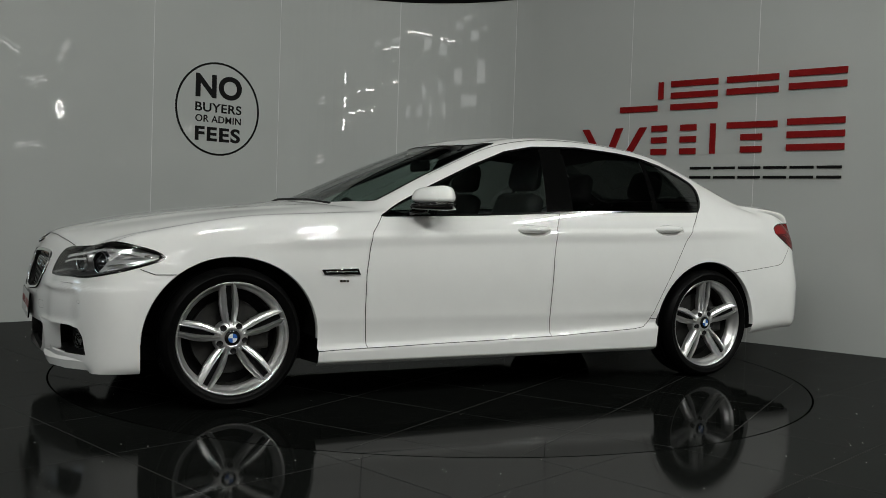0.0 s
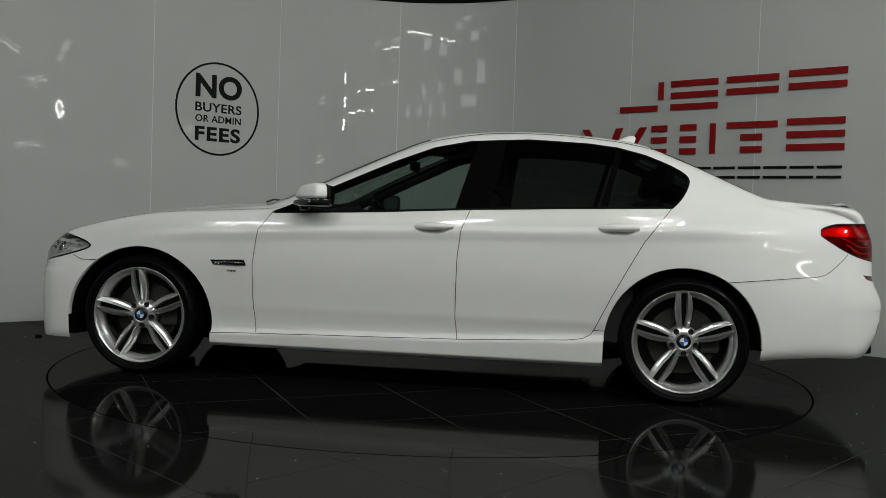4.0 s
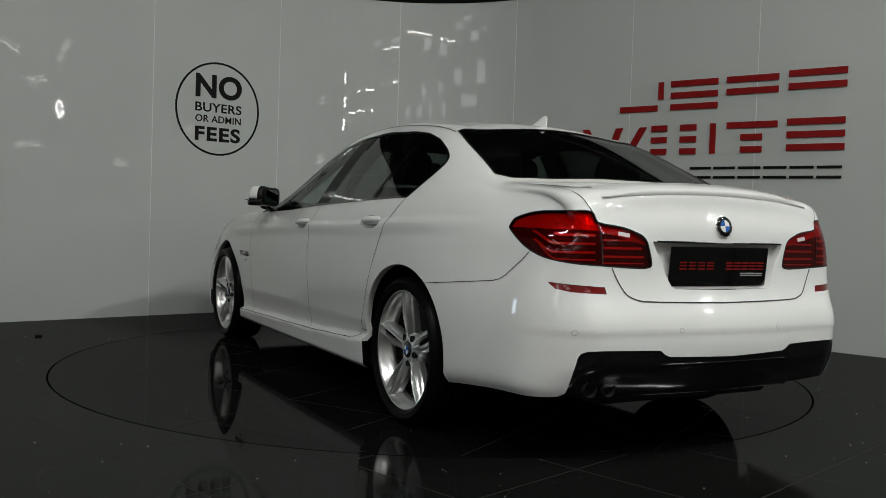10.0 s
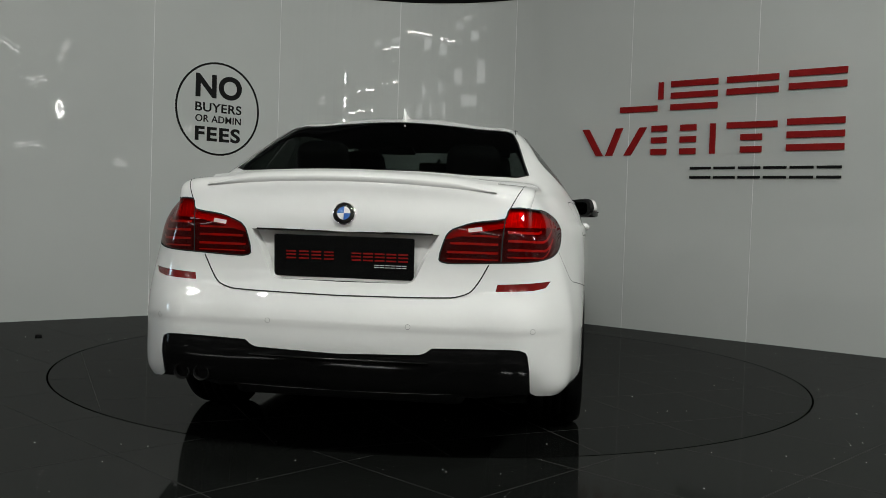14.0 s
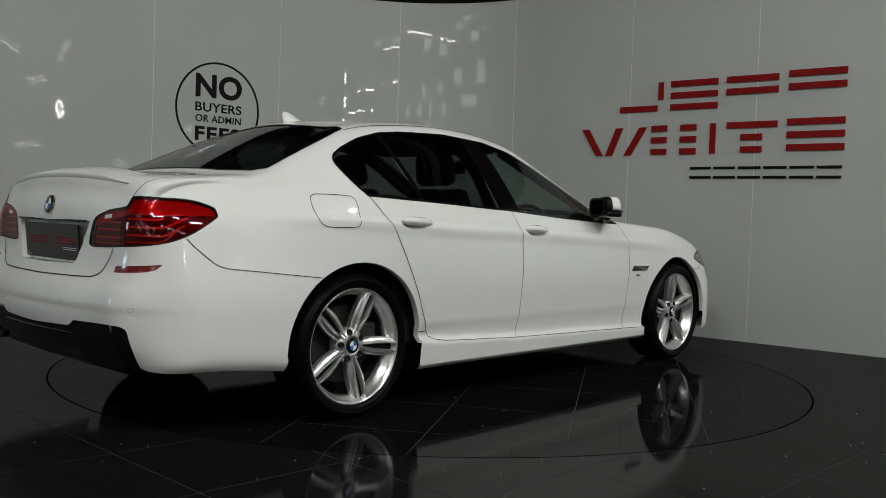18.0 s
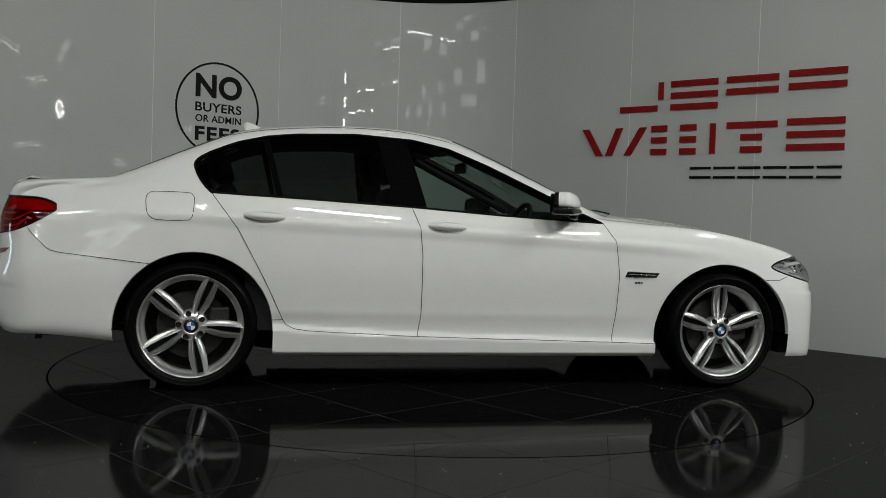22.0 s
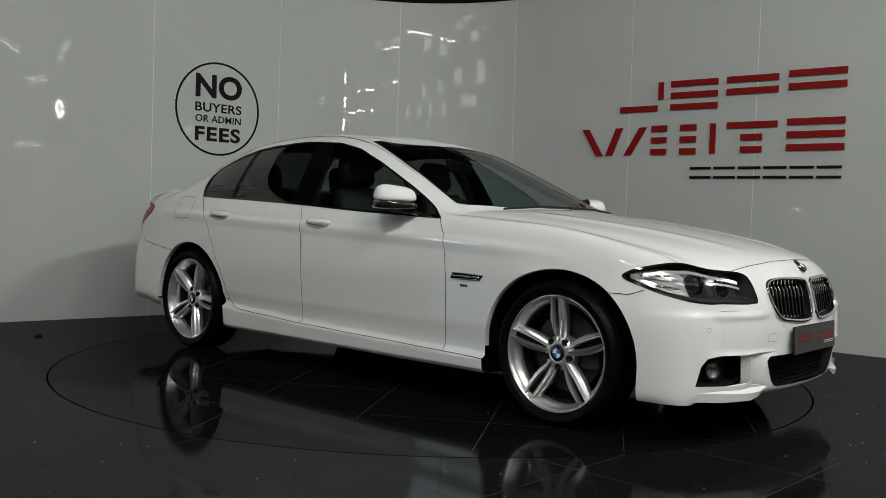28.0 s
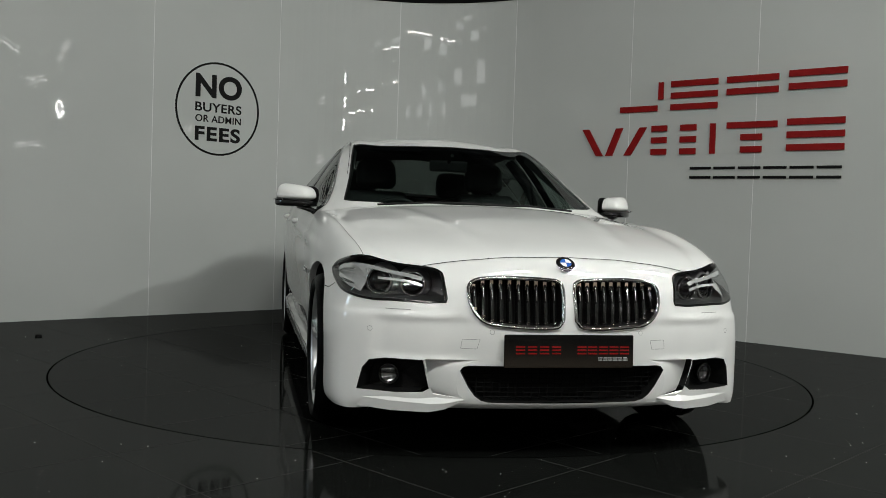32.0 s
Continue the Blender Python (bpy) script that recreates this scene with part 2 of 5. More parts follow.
# ---- signs on the wall ----
def on_wall(s0):
    """Pose of a sign whose local x runs along the wall, y up and z out of it."""
    p, n = wall_at(s0)
    q, _ = wall_at(s0 + 0.05)
    x = Vector((q.x - p.x, q.y - p.y, 0)).normalized()
    z = Vector((n.x, n.y, 0)).normalized()
    m = Matrix((x, Vector((0, 0, 1)), z)).transposed().to_4x4()
    m.translation = (p.x, p.y, 0)
    return m


def word(text, height, width, depth, bold, space=1.0):
    """Letters as a mesh, fitted to a height and a width, from the lower left."""
    cu = bpy.data.curves.new("word", "FONT")
    cu.body, cu.extrude, cu.offset, cu.space_character = text, depth / 2, bold, space
    ob = new("word", cu)
    bpy.context.view_layer.update()
    me = bpy.data.meshes.new_from_object(ob.evaluated_get(bpy.context.evaluated_depsgraph_get()))
    bpy.data.objects.remove(ob)
    bm = bmesh.new()
    bm.from_mesh(me)
    bpy.data.meshes.remove(me)
    xs, ys = [v.co.x for v in bm.verts], [v.co.y for v in bm.verts]
    for v in bm.verts:
        v.co.x = (v.co.x - min(xs)) / (max(xs) - min(xs)) * width
        v.co.y = (v.co.y - min(ys)) / (max(ys) - min(ys)) * height
    return bm


sign_m = on_wall(-1.985)
notice = tagged(new("round_notice"), "round black-ringed notice lettered NO BUYERS OR ADMIN FEES", "notice")
notice.matrix_world = sign_m
ring = bmesh.new()
rows = []
for i in range(96):
    a = math.tau * i / 96
    rows.append([ring.verts.new((r * math.cos(a), 1.848 + r * math.sin(a) * 1.015, z)) for r, z in ((0.396, 0.0), (0.396, 0.004), (0.414, 0.004), (0.414, 0.0))])
for A, B in zip(rows, rows[1:] + rows[:1]):
    for k in range(3):
        ring.faces.new((A[k], B[k], B[k + 1], A[k + 1]))
bmesh.ops.recalc_face_normals(ring, faces=ring.faces[:])
part("ring", ring, INK, notice)
for text, x0, z0, h, w, bold, space in (("NO", -0.225, 1.94, 0.213, 0.455, 0.034, 1.05), ("BUYERS", -0.225, 1.815, 0.082, 0.455, 0.016, 1.06), ("OR ADMIN", -0.222, 1.722, 0.064, 0.45, 0.012, 1.05), ("FEES", -0.222, 1.553, 0.130, 0.445, 0.033, 1.14)):
    bm = word(text, h, w, 0.004, bold, space)
    for v in bm.verts:
        v.co.x, v.co.y, v.co.z = v.co.x + x0, v.co.y + z0, v.co.z + 0.0025
    part("lettering", bm, INK, notice)

brand = tagged(new("wall_sign"), "raised red and black bar sign standing off the white wall", "sign")
brand.matrix_world = on_wall(2.6)


def sign_bar(x0, x1, z0, z1, mat, slant=0.0, depth=0.014):
    bm = box_bm(x0, x1, z0, z1, 0.002, 0.002 + depth, 0.0015)
    for v in bm.verts:
        v.co.x += slant * (v.co.y - z0) / (z1 - z0)
    part("sign_bar", bm, mat, brand)


T = 0.052
for x0, x1, z0, z1, kind in ((2.219, 2.632, 1.925, 2.175, "j"), (2.70, 3.12, 1.927, 2.178, "e"), (3.195, 3.621, 1.93, 2.18, "f"), (3.70, 4.14, 1.937, 2.195, "f"),
                             (1.841, 2.489, 1.545, 1.79, "w"), (2.532, 2.945, 1.546, 1.80, "h"), (3.066, 3.115, 1.547, 1.80, "i"), (3.207, 3.625, 1.55, 1.803, "t"), (3.70, 4.14, 1.558, 1.813, "e")):
    a, b = x0 - 2.6, x1 - 2.6
    mid = (z0 + z1) / 2
    if kind == "e":
        for z in (z1 - T, mid - T / 2, z0):
            sign_bar(a, b, z, z + T, RED)
    elif kind == "f":
        for z in (z1 - T, mid - T / 2):
            sign_bar(a, b, z, z + T, RED)
    elif kind == "j":
        sign_bar(a, b - T, z0, z0 + T, RED)
        sign_bar(b - T + 0.004, b, z0 + 0.10, z1, RED)
    elif kind == "w":
        sign_bar(a + 0.15, a + 0.22, z0, z1, RED, -0.15)
        sign_bar(a + 0.245, a + 0.315, z0, z1, RED, 0.1)
        sign_bar(b - 0.22, b - 0.15, z0, z1, RED, 0.15)
    elif kind == "h":
        for z in (z1 - T, mid - T / 2, z0):
            sign_bar(a, (a + b) / 2 - 0.06, z, z + T, RED)
            sign_bar((a + b) / 2 + 0.06, b, z, z + T, RED)
    elif kind == "i":
        sign_bar(a, b, z0, z1, RED)
    else:
        for z, e in ((z1 - T, 0.0), (mid - T / 2, 0.12), (z0, 0.12)):
            sign_bar(a + e, b - e, z, z + T, RED)
for i in range(6):
    a = 2.90 - 2.6 + i * 0.2085
    for z in (1.338, 1.416):
        sign_bar(a, a + 0.185, z, z + 0.022, INK, depth=0.010)

# ---- tile joints in the floor and on the turntable, gap ring, grit ----
def joint_lines(parent, c, r0, r1, angle, first, step, n):
    """Thin grout lines across a ring between r0 and r1, along one direction."""
    d = Vector((math.cos(angle), math.sin(angle)))
    e = Vector((-d.y, d.x))
    for i in range(-n, n + 1):
        o = first + i * step
        if abs(o) >= r1:
            continue
        far = math.sqrt(r1 * r1 - o * o)
        near = math.sqrt(r0 * r0 - o * o) if abs(o) < r0 else 0
        for a, b in (((-far, -near), (near, far)) if near > 0 else ((-far, far),)):
            bm = bmesh.new()
            vs = []
            for t, w in ((a, -1), (b, -1), (b, 1), (a, 1)):
                p = e * o + d * t + e * (w * 0.0016)
                vs.append(bm.verts.new((c[0] + p.x, c[1] + p.y, 0.0006)))
            bm.faces.new(vs)
            part("grout_line", bm, JOINT, parent)


joint_lines(floor, TURN_C, TURN_R + 0.02, 6.5, radians(45.3), -2.06, 0.625, 7)
joint_lines(floor, TURN_C, TURN_R + 0.02, 6.5, radians(-44.7), -1.29, 0.61, 7)
joint_lines(turntable, (0, 0), 0, TURN_R - 0.02, radians(-58.5), -0.03, 0.6, 3)
joint_lines(turntable, (0, 0), 0, TURN_R - 0.02, radians(31.5), 0.24, 0.6, 3)
rng = random.Random(5)


def grit(name, parent, count, place):
    bm = bmesh.new()
    for i in range(count):
        x, y = place()
        r = 0.0014 + 0.0028 * rng.random() ** 3
        k = rng.randint(4, 6)
        a0 = rng.random() * 6
        top = bm.verts.new((x, y, r * 0.8))
        ringv = [bm.verts.new((x + r * (0.6 + 0.6 * rng.random()) * math.cos(a0 + math.tau * j / k), y + r * math.sin(a0 + math.tau * j / k), 0.0004)) for j in range(k)]
        for j in range(k):
            bm.faces.new((ringv[j], ringv[(j + 1) % k], top))
    ob = part(name, bm, CHIP, parent)
    tagged(ob, kind="stuff")


def outside():
    while True:
        x, y = rng.uniform(-3.4, 3.4), rng.uniform(-4.2, 1.5)
        if math.hypot(x, y) > TURN_R + 0.03:
            return x, y


def inside():
    r, a = (TURN_R - 0.05) * math.sqrt(rng.random()), rng.random() * math.tau
    return r * math.cos(a), r * math.sin(a)


grit("grit", floor, 420, outside)
grit("grit", turntable, 90, inside)
bolt = tagged(mesh_object("floor_stud", disc_bm(0, 0.022, 0.0, 0.012, 20), GAP), "small black stud on the floor beside the turntable", "stud")
bolt.location = (-2.78, 0.62, 0.0)

# ---- the unseen hall behind and around the camera, toned for reflections and bounce ----
H = 6.2
for name, b in (("wall_south", (-12, 11, -16.2, -16.0, 0, H)), ("wall_north", (-12, 11, 8.0, 8.2, 0, H)), ("wall_east", (11.0, 11.2, -16.2, 8.2, 0, H))):
    tagged(mesh_object(name, box_bm(*b), HALL), "plain white hall wall", "wall", kind="structure")
west = tagged(new("wall_west"), "white hall wall with a bright window", "wall", kind="structure")
for b in ((-12.2, -12.0, -16.2, -3.6, 0, H), (-12.2, -12.0, -2.4, 8.2, 0, H), (-12.2, -12.0, -3.6, -2.4, 0, 1.3), (-12.2, -12.0, -3.6, -2.4, 2.75, H)):
    part("wall_piece", box_bm(*b), HALL, west)
win = tagged(new("window_1"), "bright side window with a dark frame", "window", kind="structure")
for y0, y1 in ((-3.6, -3.03), (-2.97, -2.4)):
    part("pane", box_bm(-12.14, -12.12, y0, y1, 1.3, 2.75), DAY_GLOW, win)
for b in ((-12.12, -12.02, -3.03, -2.97, 1.3, 2.75), (-12.118, -12.022, -3.6, -3.031, 2.0, 2.05), (-12.118, -12.022, -2.969, -2.4, 2.0, 2.05)):
    part("frame", box_bm(*b), STEEL, win)
# unseen floor, its tan added for warm bounce on the wall and car
tagged(mesh_object('hall_floor', box_bm(-12, 11, -16, -7.2, 0.0, 0.006), HALL_FLOOR), 'unseen hall floor, tan for a warm bounce', 'floor', kind='structure')
ceiling = tagged(mesh_object("ceiling", box_bm(-12.2, 11.2, -16.2, 8.2, H, H + 0.2), CEILING), "dark hall roof", "ceiling", kind="structure")
for k, y in enumerate((-12.2, -7.6, -2.6, 2.0, 6.0)):
    beam = tagged(new("roof_beam"), "grey steel roof beam under the dark hall roof", "beam", "roof beams")
    beam.location = (0, y, 0)
    for b in ((-10.9, 10.9, -0.09, 0.09, H - 0.03, H), (-10.9, 10.9, -0.09, 0.09, H - 0.33, H - 0.30)):
        part("flange", box_bm(*b), STEEL, beam)
    part("web", box_bm(-10.9, 10.9, -0.012, 0.012, H - 0.30, H - 0.03), STEEL, beam)
ROOFLIGHTS = [(4.6, -14.2, 0.9, 2.0), (2.6, -14.2, 0.9, 2.0), (-3.0, -14.2, 0.9, 2.4), (-5.6, -14.2, 0.9, 2.4), (-6.6, -9.9, 0.9, 2.4), (-9.0, -9.9, 0.9, 2.4)]
for x, y, w, l in ROOFLIGHTS:
    r = tagged(new("rooflight"), "rectangular translucent rooflight in the dark hall roof", "rooflight", "rooflights")
    r.location = (x, y, 0)
    part("pane", box_bm(-w / 2, w / 2, -l / 2, l / 2, H - 0.09, H - 0.07), SKY_GLOW, r)
    for b in ((-w / 2 - 0.05, -w / 2, -l / 2 - 0.05, l / 2 + 0.05, H - 0.13, H), (w / 2, w / 2 + 0.05, -l / 2 - 0.05, l / 2 + 0.05, H - 0.13, H), (-w / 2, w / 2, -l / 2 - 0.05, -l / 2, H - 0.13, H), (-w / 2, w / 2, l / 2, l / 2 + 0.05, H - 0.13, H)):
        part("frame", box_bm(*b), STEEL, r)


def tube_light(x, y, z, turn, length=1.5):
    t = tagged(new("tube_light"), "twin fluorescent tube light hanging from the roof", "light", "tube lights")
    t.matrix_world = pose(x, y, z, 0, 0, turn)
    part("housing", box_bm(-length / 2, length / 2, -0.09, 0.09, 0.03, 0.09, 0.01), STEEL, t)
    for dy in (-0.05, 0.05):
        bm = bmesh.new()
        bmesh.ops.create_cone(bm, cap_ends=True, segments=10, radius1=0.013, radius2=0.013, depth=length * 0.96, matrix=Matrix.Translation((0, dy, 0.012)) @ Matrix.Rotation(radians(90), 4, "Y"))
        part("tube", bm, TUBE_GLOW, t)
    for dx in (-0.5, 0.5):
        part("hanger", box_bm(dx - 0.006, dx + 0.006, -0.006, 0.006, 0.09, H - z), STEEL, t)


for x, y, z, turn in TUBES:
    tube_light(x, y, z, turn)
# more unseen tubes, placed for the streaks reflected in wall and car
for x, y, z, length in ((4.4, -9.0, 4.06, 2.0), (1.9, -9.0, 4.15, 0.9), (5.5, -9.0, 3.54, 2.3), (-4.6, -10.6, 5.6, 2.4), (-1.2, -10.6, 5.6, 2.4), (2.2, -12.4, 5.6, 2.4)):
    tube_light(x, y, z, 0, length)


def stand_lamp(x, y, zs, wide, tall, band):
    """A dark pole with compact lamps, each a bright oval ring, facing the turntable."""
    st = tagged(new("lamp_stand"), "tall black stand with compact white lamps", "lamp")
    st.matrix_world = look((x, y, 0), (0, 1.0, 0)) @ pose(0, 0, 0, -90, 0, 0)
    part("pole", box_bm(-0.02, 0.02, -0.02, 0.02, 0.01, max(zs) + 0.15, 0.004), GAP, st)
    part("foot", box_bm(-0.25, 0.25, -0.25, 0.25, 0.0, 0.02, 0.004), GAP, st)
    for z in zs:
        part("lamp_body", box_bm(-wide - 0.02, wide + 0.02, 0.025, 0.10, z - tall - 0.02, z + tall + 0.02, 0.01), GAP, st)
        bm = bmesh.new()
        k = 24
        o = [bm.verts.new((wide * math.cos(math.tau * i / k), 0.104, z + tall * math.sin(math.tau * i / k))) for i in range(k)]
        n = [bm.verts.new(((wide - band) * math.cos(math.tau * i / k), 0.104, z + (tall - band) * math.sin(math.tau * i / k))) for i in range(k)]
        for i in range(k):
            bm.faces.new((o[i], o[(i + 1) % k], n[(i + 1) % k], n[i]))
        bmesh.ops.recalc_face_normals(bm, faces=bm.faces[:])
        part("lamp_ring", bm, LAMP_GLOW, st, "bright ring of light")


stand_lamp(4.54, -3.0, (2.55,), 0.055, 0.140, 0.014)
stand_lamp(4.93, -5.0, (2.84, 3.33, 3.80), 0.014, 0.12, 0.012)
# unseen left stand, added only to brighten that side
stand_lamp(-4.52, -5.88, (2.5,), 0.05, 0.11, 0.018)


def reflection_strip(m, length):
    """A slim glowing strip added to a wall for its reflection; local x along it, -y out of the wall."""
    st = tagged(new("reflection_strip"), "slim glowing strip added on the hall wall for its reflection", "light", "strip lights")
    st.matrix_world = m
    part("back", box_bm(-length / 2 - 0.02, length / 2 + 0.02, -0.03, 0.0, -0.09, 0.09, 0.006), STEEL, st)
    for z in (-0.055, 0.055):
        part("strip", box_bm(-length / 2, length / 2, -0.045, -0.031, z - 0.02, z + 0.02, 0.005), STRIP_GLOW, st)


# the east wall's inner face looks along -x
# unseen strips, tilted to give the bright marks reflected in the display wall
for y, z, tilt, length in ((-6.75, 4.75, 58, 0.62), (-8.2, 4.88, -28, 0.70), (-7.5, 4.02, 12, 0.55), (-7.7, 2.42, 8, 0.75), (-5.2, 2.02, -6, 0.40), (-3.5, 2.85, 86, 0.30)):
    reflection_strip(pose(10.99, y, z, 0, 0, -90) @ pose(0, 0, 0, 0, tilt, 0), length)


def rooflight_stand_in(x, y, turn, z, w, h, lights=2):
    """Pale glowing panels high in a hall wall, added in place of rooflights, in upright lights; local y points into the
    hall.
    """
    hw = tagged(new("rooflight_stand_in"), "pale glowing panels high in the hall wall, standing in for rooflights", "window", "high windows")
    hw.matrix_world = pose(x, y, z, 0, 0, turn)
    for k in range(lights):
        a = -w / 2 + k * w / lights
        part("pane", box_bm(a + 0.05, a + w / lights - 0.05, 0.0, 0.02, 0.04, h - 0.04), SKY_GLOW, hw)
    part("frame", box_bm(-w / 2 - 0.03, w / 2 + 0.03, -0.01, 0.008, 0.0, h), STEEL, hw)


# south wall, then the west wall
# unseen panels placed for the rooflight patches reflected in the display wall
for x, z, w, h, lights in ((-0.95, 4.05, 1.5, 0.45, 1), (-2.4, 3.75, 1.2, 0.35, 1), (-3.35, 4.62, 0.7, 0.55, 1), (-5.2, 4.20, 1.5, 0.55, 2), (-5.9, 4.92, 2.4, 0.50, 2), (-9.85, 5.40, 1.8, 0.60, 1), (-10.9, 4.80, 1.5, 0.50, 1)):
    rooflight_stand_in(x, -15.99, 0, z, w, h, lights)
for y, z, w, h, lights in ((-14.2, 4.75, 1.6, 0.45, 1), (-12.3, 5.30, 0.9, 0.75, 1)):
    rooflight_stand_in(-11.99, y, -90, z, w, h, lights)
# ---- the car: x forward, y to its left, z up, origin on the ground midway between the axles ----
def spline(xs, ys):
    """A smooth function through the points (xs rising), monotone-safe cubic."""
    xs, ys = np.array(xs, float), np.array(ys, float)
    h, d = np.diff(xs), np.diff(ys) / np.diff(xs)
    m = np.concatenate([[d[0]], (d[1:] * h[:-1] + d[:-1] * h[1:]) / (h[1:] + h[:-1]), [d[-1]]])

    def f(x):
        i = int(np.clip(np.searchsorted(xs, x) - 1, 0, len(h) - 1))
        t = (x - xs[i]) / h[i]
        t = min(max(t, -0.2), 1.2)
        return float((2 * t**3 - 3 * t**2 + 1) * ys[i] + (t**3 - 2 * t**2 + t) * h[i] * m[i] + (3 * t**2 - 2 * t**3) * ys[i + 1] + (t**3 - t**2) * h[i] * m[i + 1])

    return f


# lengthwise lines: centre (x, z) and rail (x, y, z), from the front lip over the roof to the rear apron
CENTRE = [(2.14, .19), (2.26, .205), (2.295, .26), (2.305, .36), (2.31, .46), (2.305, .55), (2.288, .63), (2.268, .69), (2.245, .745), (2.205, .790),
          (2.08, .833), (1.8, .890), (1.5, .936), (1.2, .973), (.98, .998), (.90, 1.012), (.55, 1.178), (.2, 1.328), (-.02, 1.405), (-.35, 1.452), (-.75, 1.462), (-1.1, 1.436), (-1.32, 1.393), (-1.62, 1.268), (-1.90, 1.137), (-2.0, 1.105), (-2.25, 1.088)]
CENTRE += [(-2.44, 1.082), (-2.47, 1.01), (-2.492, .93), (-2.497, .84), (-2.50, .75), (-2.52, .66), (-2.56, .57), (-2.57, .47), (-2.55, .38), (-2.49, .28)]
RAIL = [(2.05, .60, .19), (2.18, .60, .205), (2.215, .60, .26), (2.23, .60, .36), (2.235, .60, .46), (2.227, .60, .55), (2.205, .60, .62), (2.175, .60, .675), (2.13, .60, .728), (2.07, .605, .772),
        (1.95, .62, .818), (1.72, .64, .867), (1.45, .655, .909), (1.15, .675, .940), (.86, .70, .963), (.74, .707, .991), (.42, .658, 1.140), (.10, .614, 1.285), (-.12, .588, 1.362), (-.4, .572, 1.400), (-.75, .565, 1.404), (-1.1, .565, 1.376), (-1.34, .575, 1.328), (-1.62, .61, 1.215), (-1.86, .655, 1.105), (-1.98, .67, 1.078), (-2.22, .67, 1.057)]
RAIL += [(-2.37, .655, 1.034), (-2.41, .66, .965), (-2.44, .665, .89), (-2.45, .665, .81), (-2.455, .665, .73), (-2.47, .665, .65), (-2.50, .67, .57), (-2.505, .67, .47), (-2.49, .67, .38), (-2.44, .665, .29)]
HOOD0, TAIL0, ROWS = 9, 27, 10
WIDTH = spline([-2.4, -2.3, -2.15, -2.0, -1.8, -1.484, -1.1, -.6, 0, .6, 1.1, 1.484, 1.72, 1.9, 2.0, 2.08, 2.14], [.79, .83, .867, .89, .910, .925, .926, .924, .922, .918, .914, .918, .912, .895, .873, .830, .77])
BELT_Z = spline([-2.3, -2, -1.4, -.914, -.354, .152, .70, 1.1, 1.5, 1.8, 2.1], [1.0, 1.015, 1.024, 1.008, .985, .957, .934, .915, .880, .835, .755])
CREASE_Z = spline([-2.3, -2, -1.5, -1.05, -.33, .8, 1.235, 1.6, 1.8, 2.1], [.92, .92, .914, .892, .874, .832, .808, .77, .735, .69])
SIDE_X = [2.10, 1.90, 1.484, 1.15, .86, .70, .42, .10, -.15, -.42, -.75, -1.1, -1.484, -1.75, -1.98, -2.2, -2.35]
MIDDLE_IN = (.060, .022, .024, .016, .003, .004, .014, .058)
FRONT_IN = (.020, .004, .0, .0, .006, .022, .045, .085)
REAR_IN = (.030, .004, .0, .002, .018, .045, .075, .135)


def side_point(x, k, rail):
    """Row k (0 sill ... 8 upper glass) of the side at station x below the rail point."""
    if k == 8:
        p = side_point(x, 7, rail).lerp(Vector(rail), 0.5)
        p.y += 0.024 * min(1, abs(rail[2] - BELT_Z(x)) / .3)
        return p
    w, zb, zc = WIDTH(x), BELT_Z(x), CREASE_Z(x)
    z, inset = (.185, .235, .34, .48, .63, zc - .09, zc, zb)[k], MIDDLE_IN[k]
    if x > 1.15:
        e = min(1, (x - 1.15) / .7)
        z = z * (1 - e) + (.185, .225, .32, .43, .53, .61, .68, zb)[k] * e
        inset = inset * (1 - e) + FRONT_IN[k] * e
    if x < -1.3:
        e = min(1, (-1.3 - x) / .8)
        z = z * (1 - e) + (.28, .33, .43, .54, .66, .78, .90, zb)[k] * e
        inset = inset * (1 - e) + REAR_IN[k] * e
    return Vector((x, w - inset, z))


def car_cage():
    bm = bmesh.new()
    n = len(CENTRE)
    lines = []
    for f in (0.0, 0.4, 0.75, 1.0):
        line = []
        for (cx, cz), (rx, ry, rz) in zip(CENTRE, RAIL):
            g = f * f
            line.append(bm.verts.new((cx + (rx - cx) * g, ry * f, cz + (rz - cz) * g)))
        lines.append(line)
    for a, b in zip(lines, lines[1:]):
        for i in range(n - 1):
            bm.faces.new((a[i], a[i + 1], b[i + 1], b[i]))
    rail = lines[-1]
    cols = [rail[:ROWS]]
    for i, x in enumerate(SIDE_X):
        r = RAIL[HOOD0 + 1 + i]
        col = [bm.verts.new(side_point(x, k, r)) for k in range(9)]
        # upper rows lean towards the rail's station
        for k in (7, 8):
            t = (0, 0.35, 0.7)[k - 6]
            xx = x + (r[0] - x) * t
            col[k].co.x = xx
        col.append(rail[HOOD0 + 1 + i])
        cols.append(col)
    cols.append(rail[TAIL0:TAIL0 + ROWS][::-1])
    for a, b in zip(cols, cols[1:]):
        for k in range(ROWS - 1):
            bm.faces.new((a[k], a[k + 1], b[k + 1], b[k]))
    bmesh.ops.recalc_face_normals(bm, faces=bm.faces[:])
    # the other half, welded along the middle
    geom = bm.verts[:] + bm.edges[:] + bm.faces[:]
    bmesh.ops.mirror(bm, geom=geom, axis="Y", merge_dist=1e-5)
    bmesh.ops.recalc_face_normals(bm, faces=bm.faces[:])
    return bm


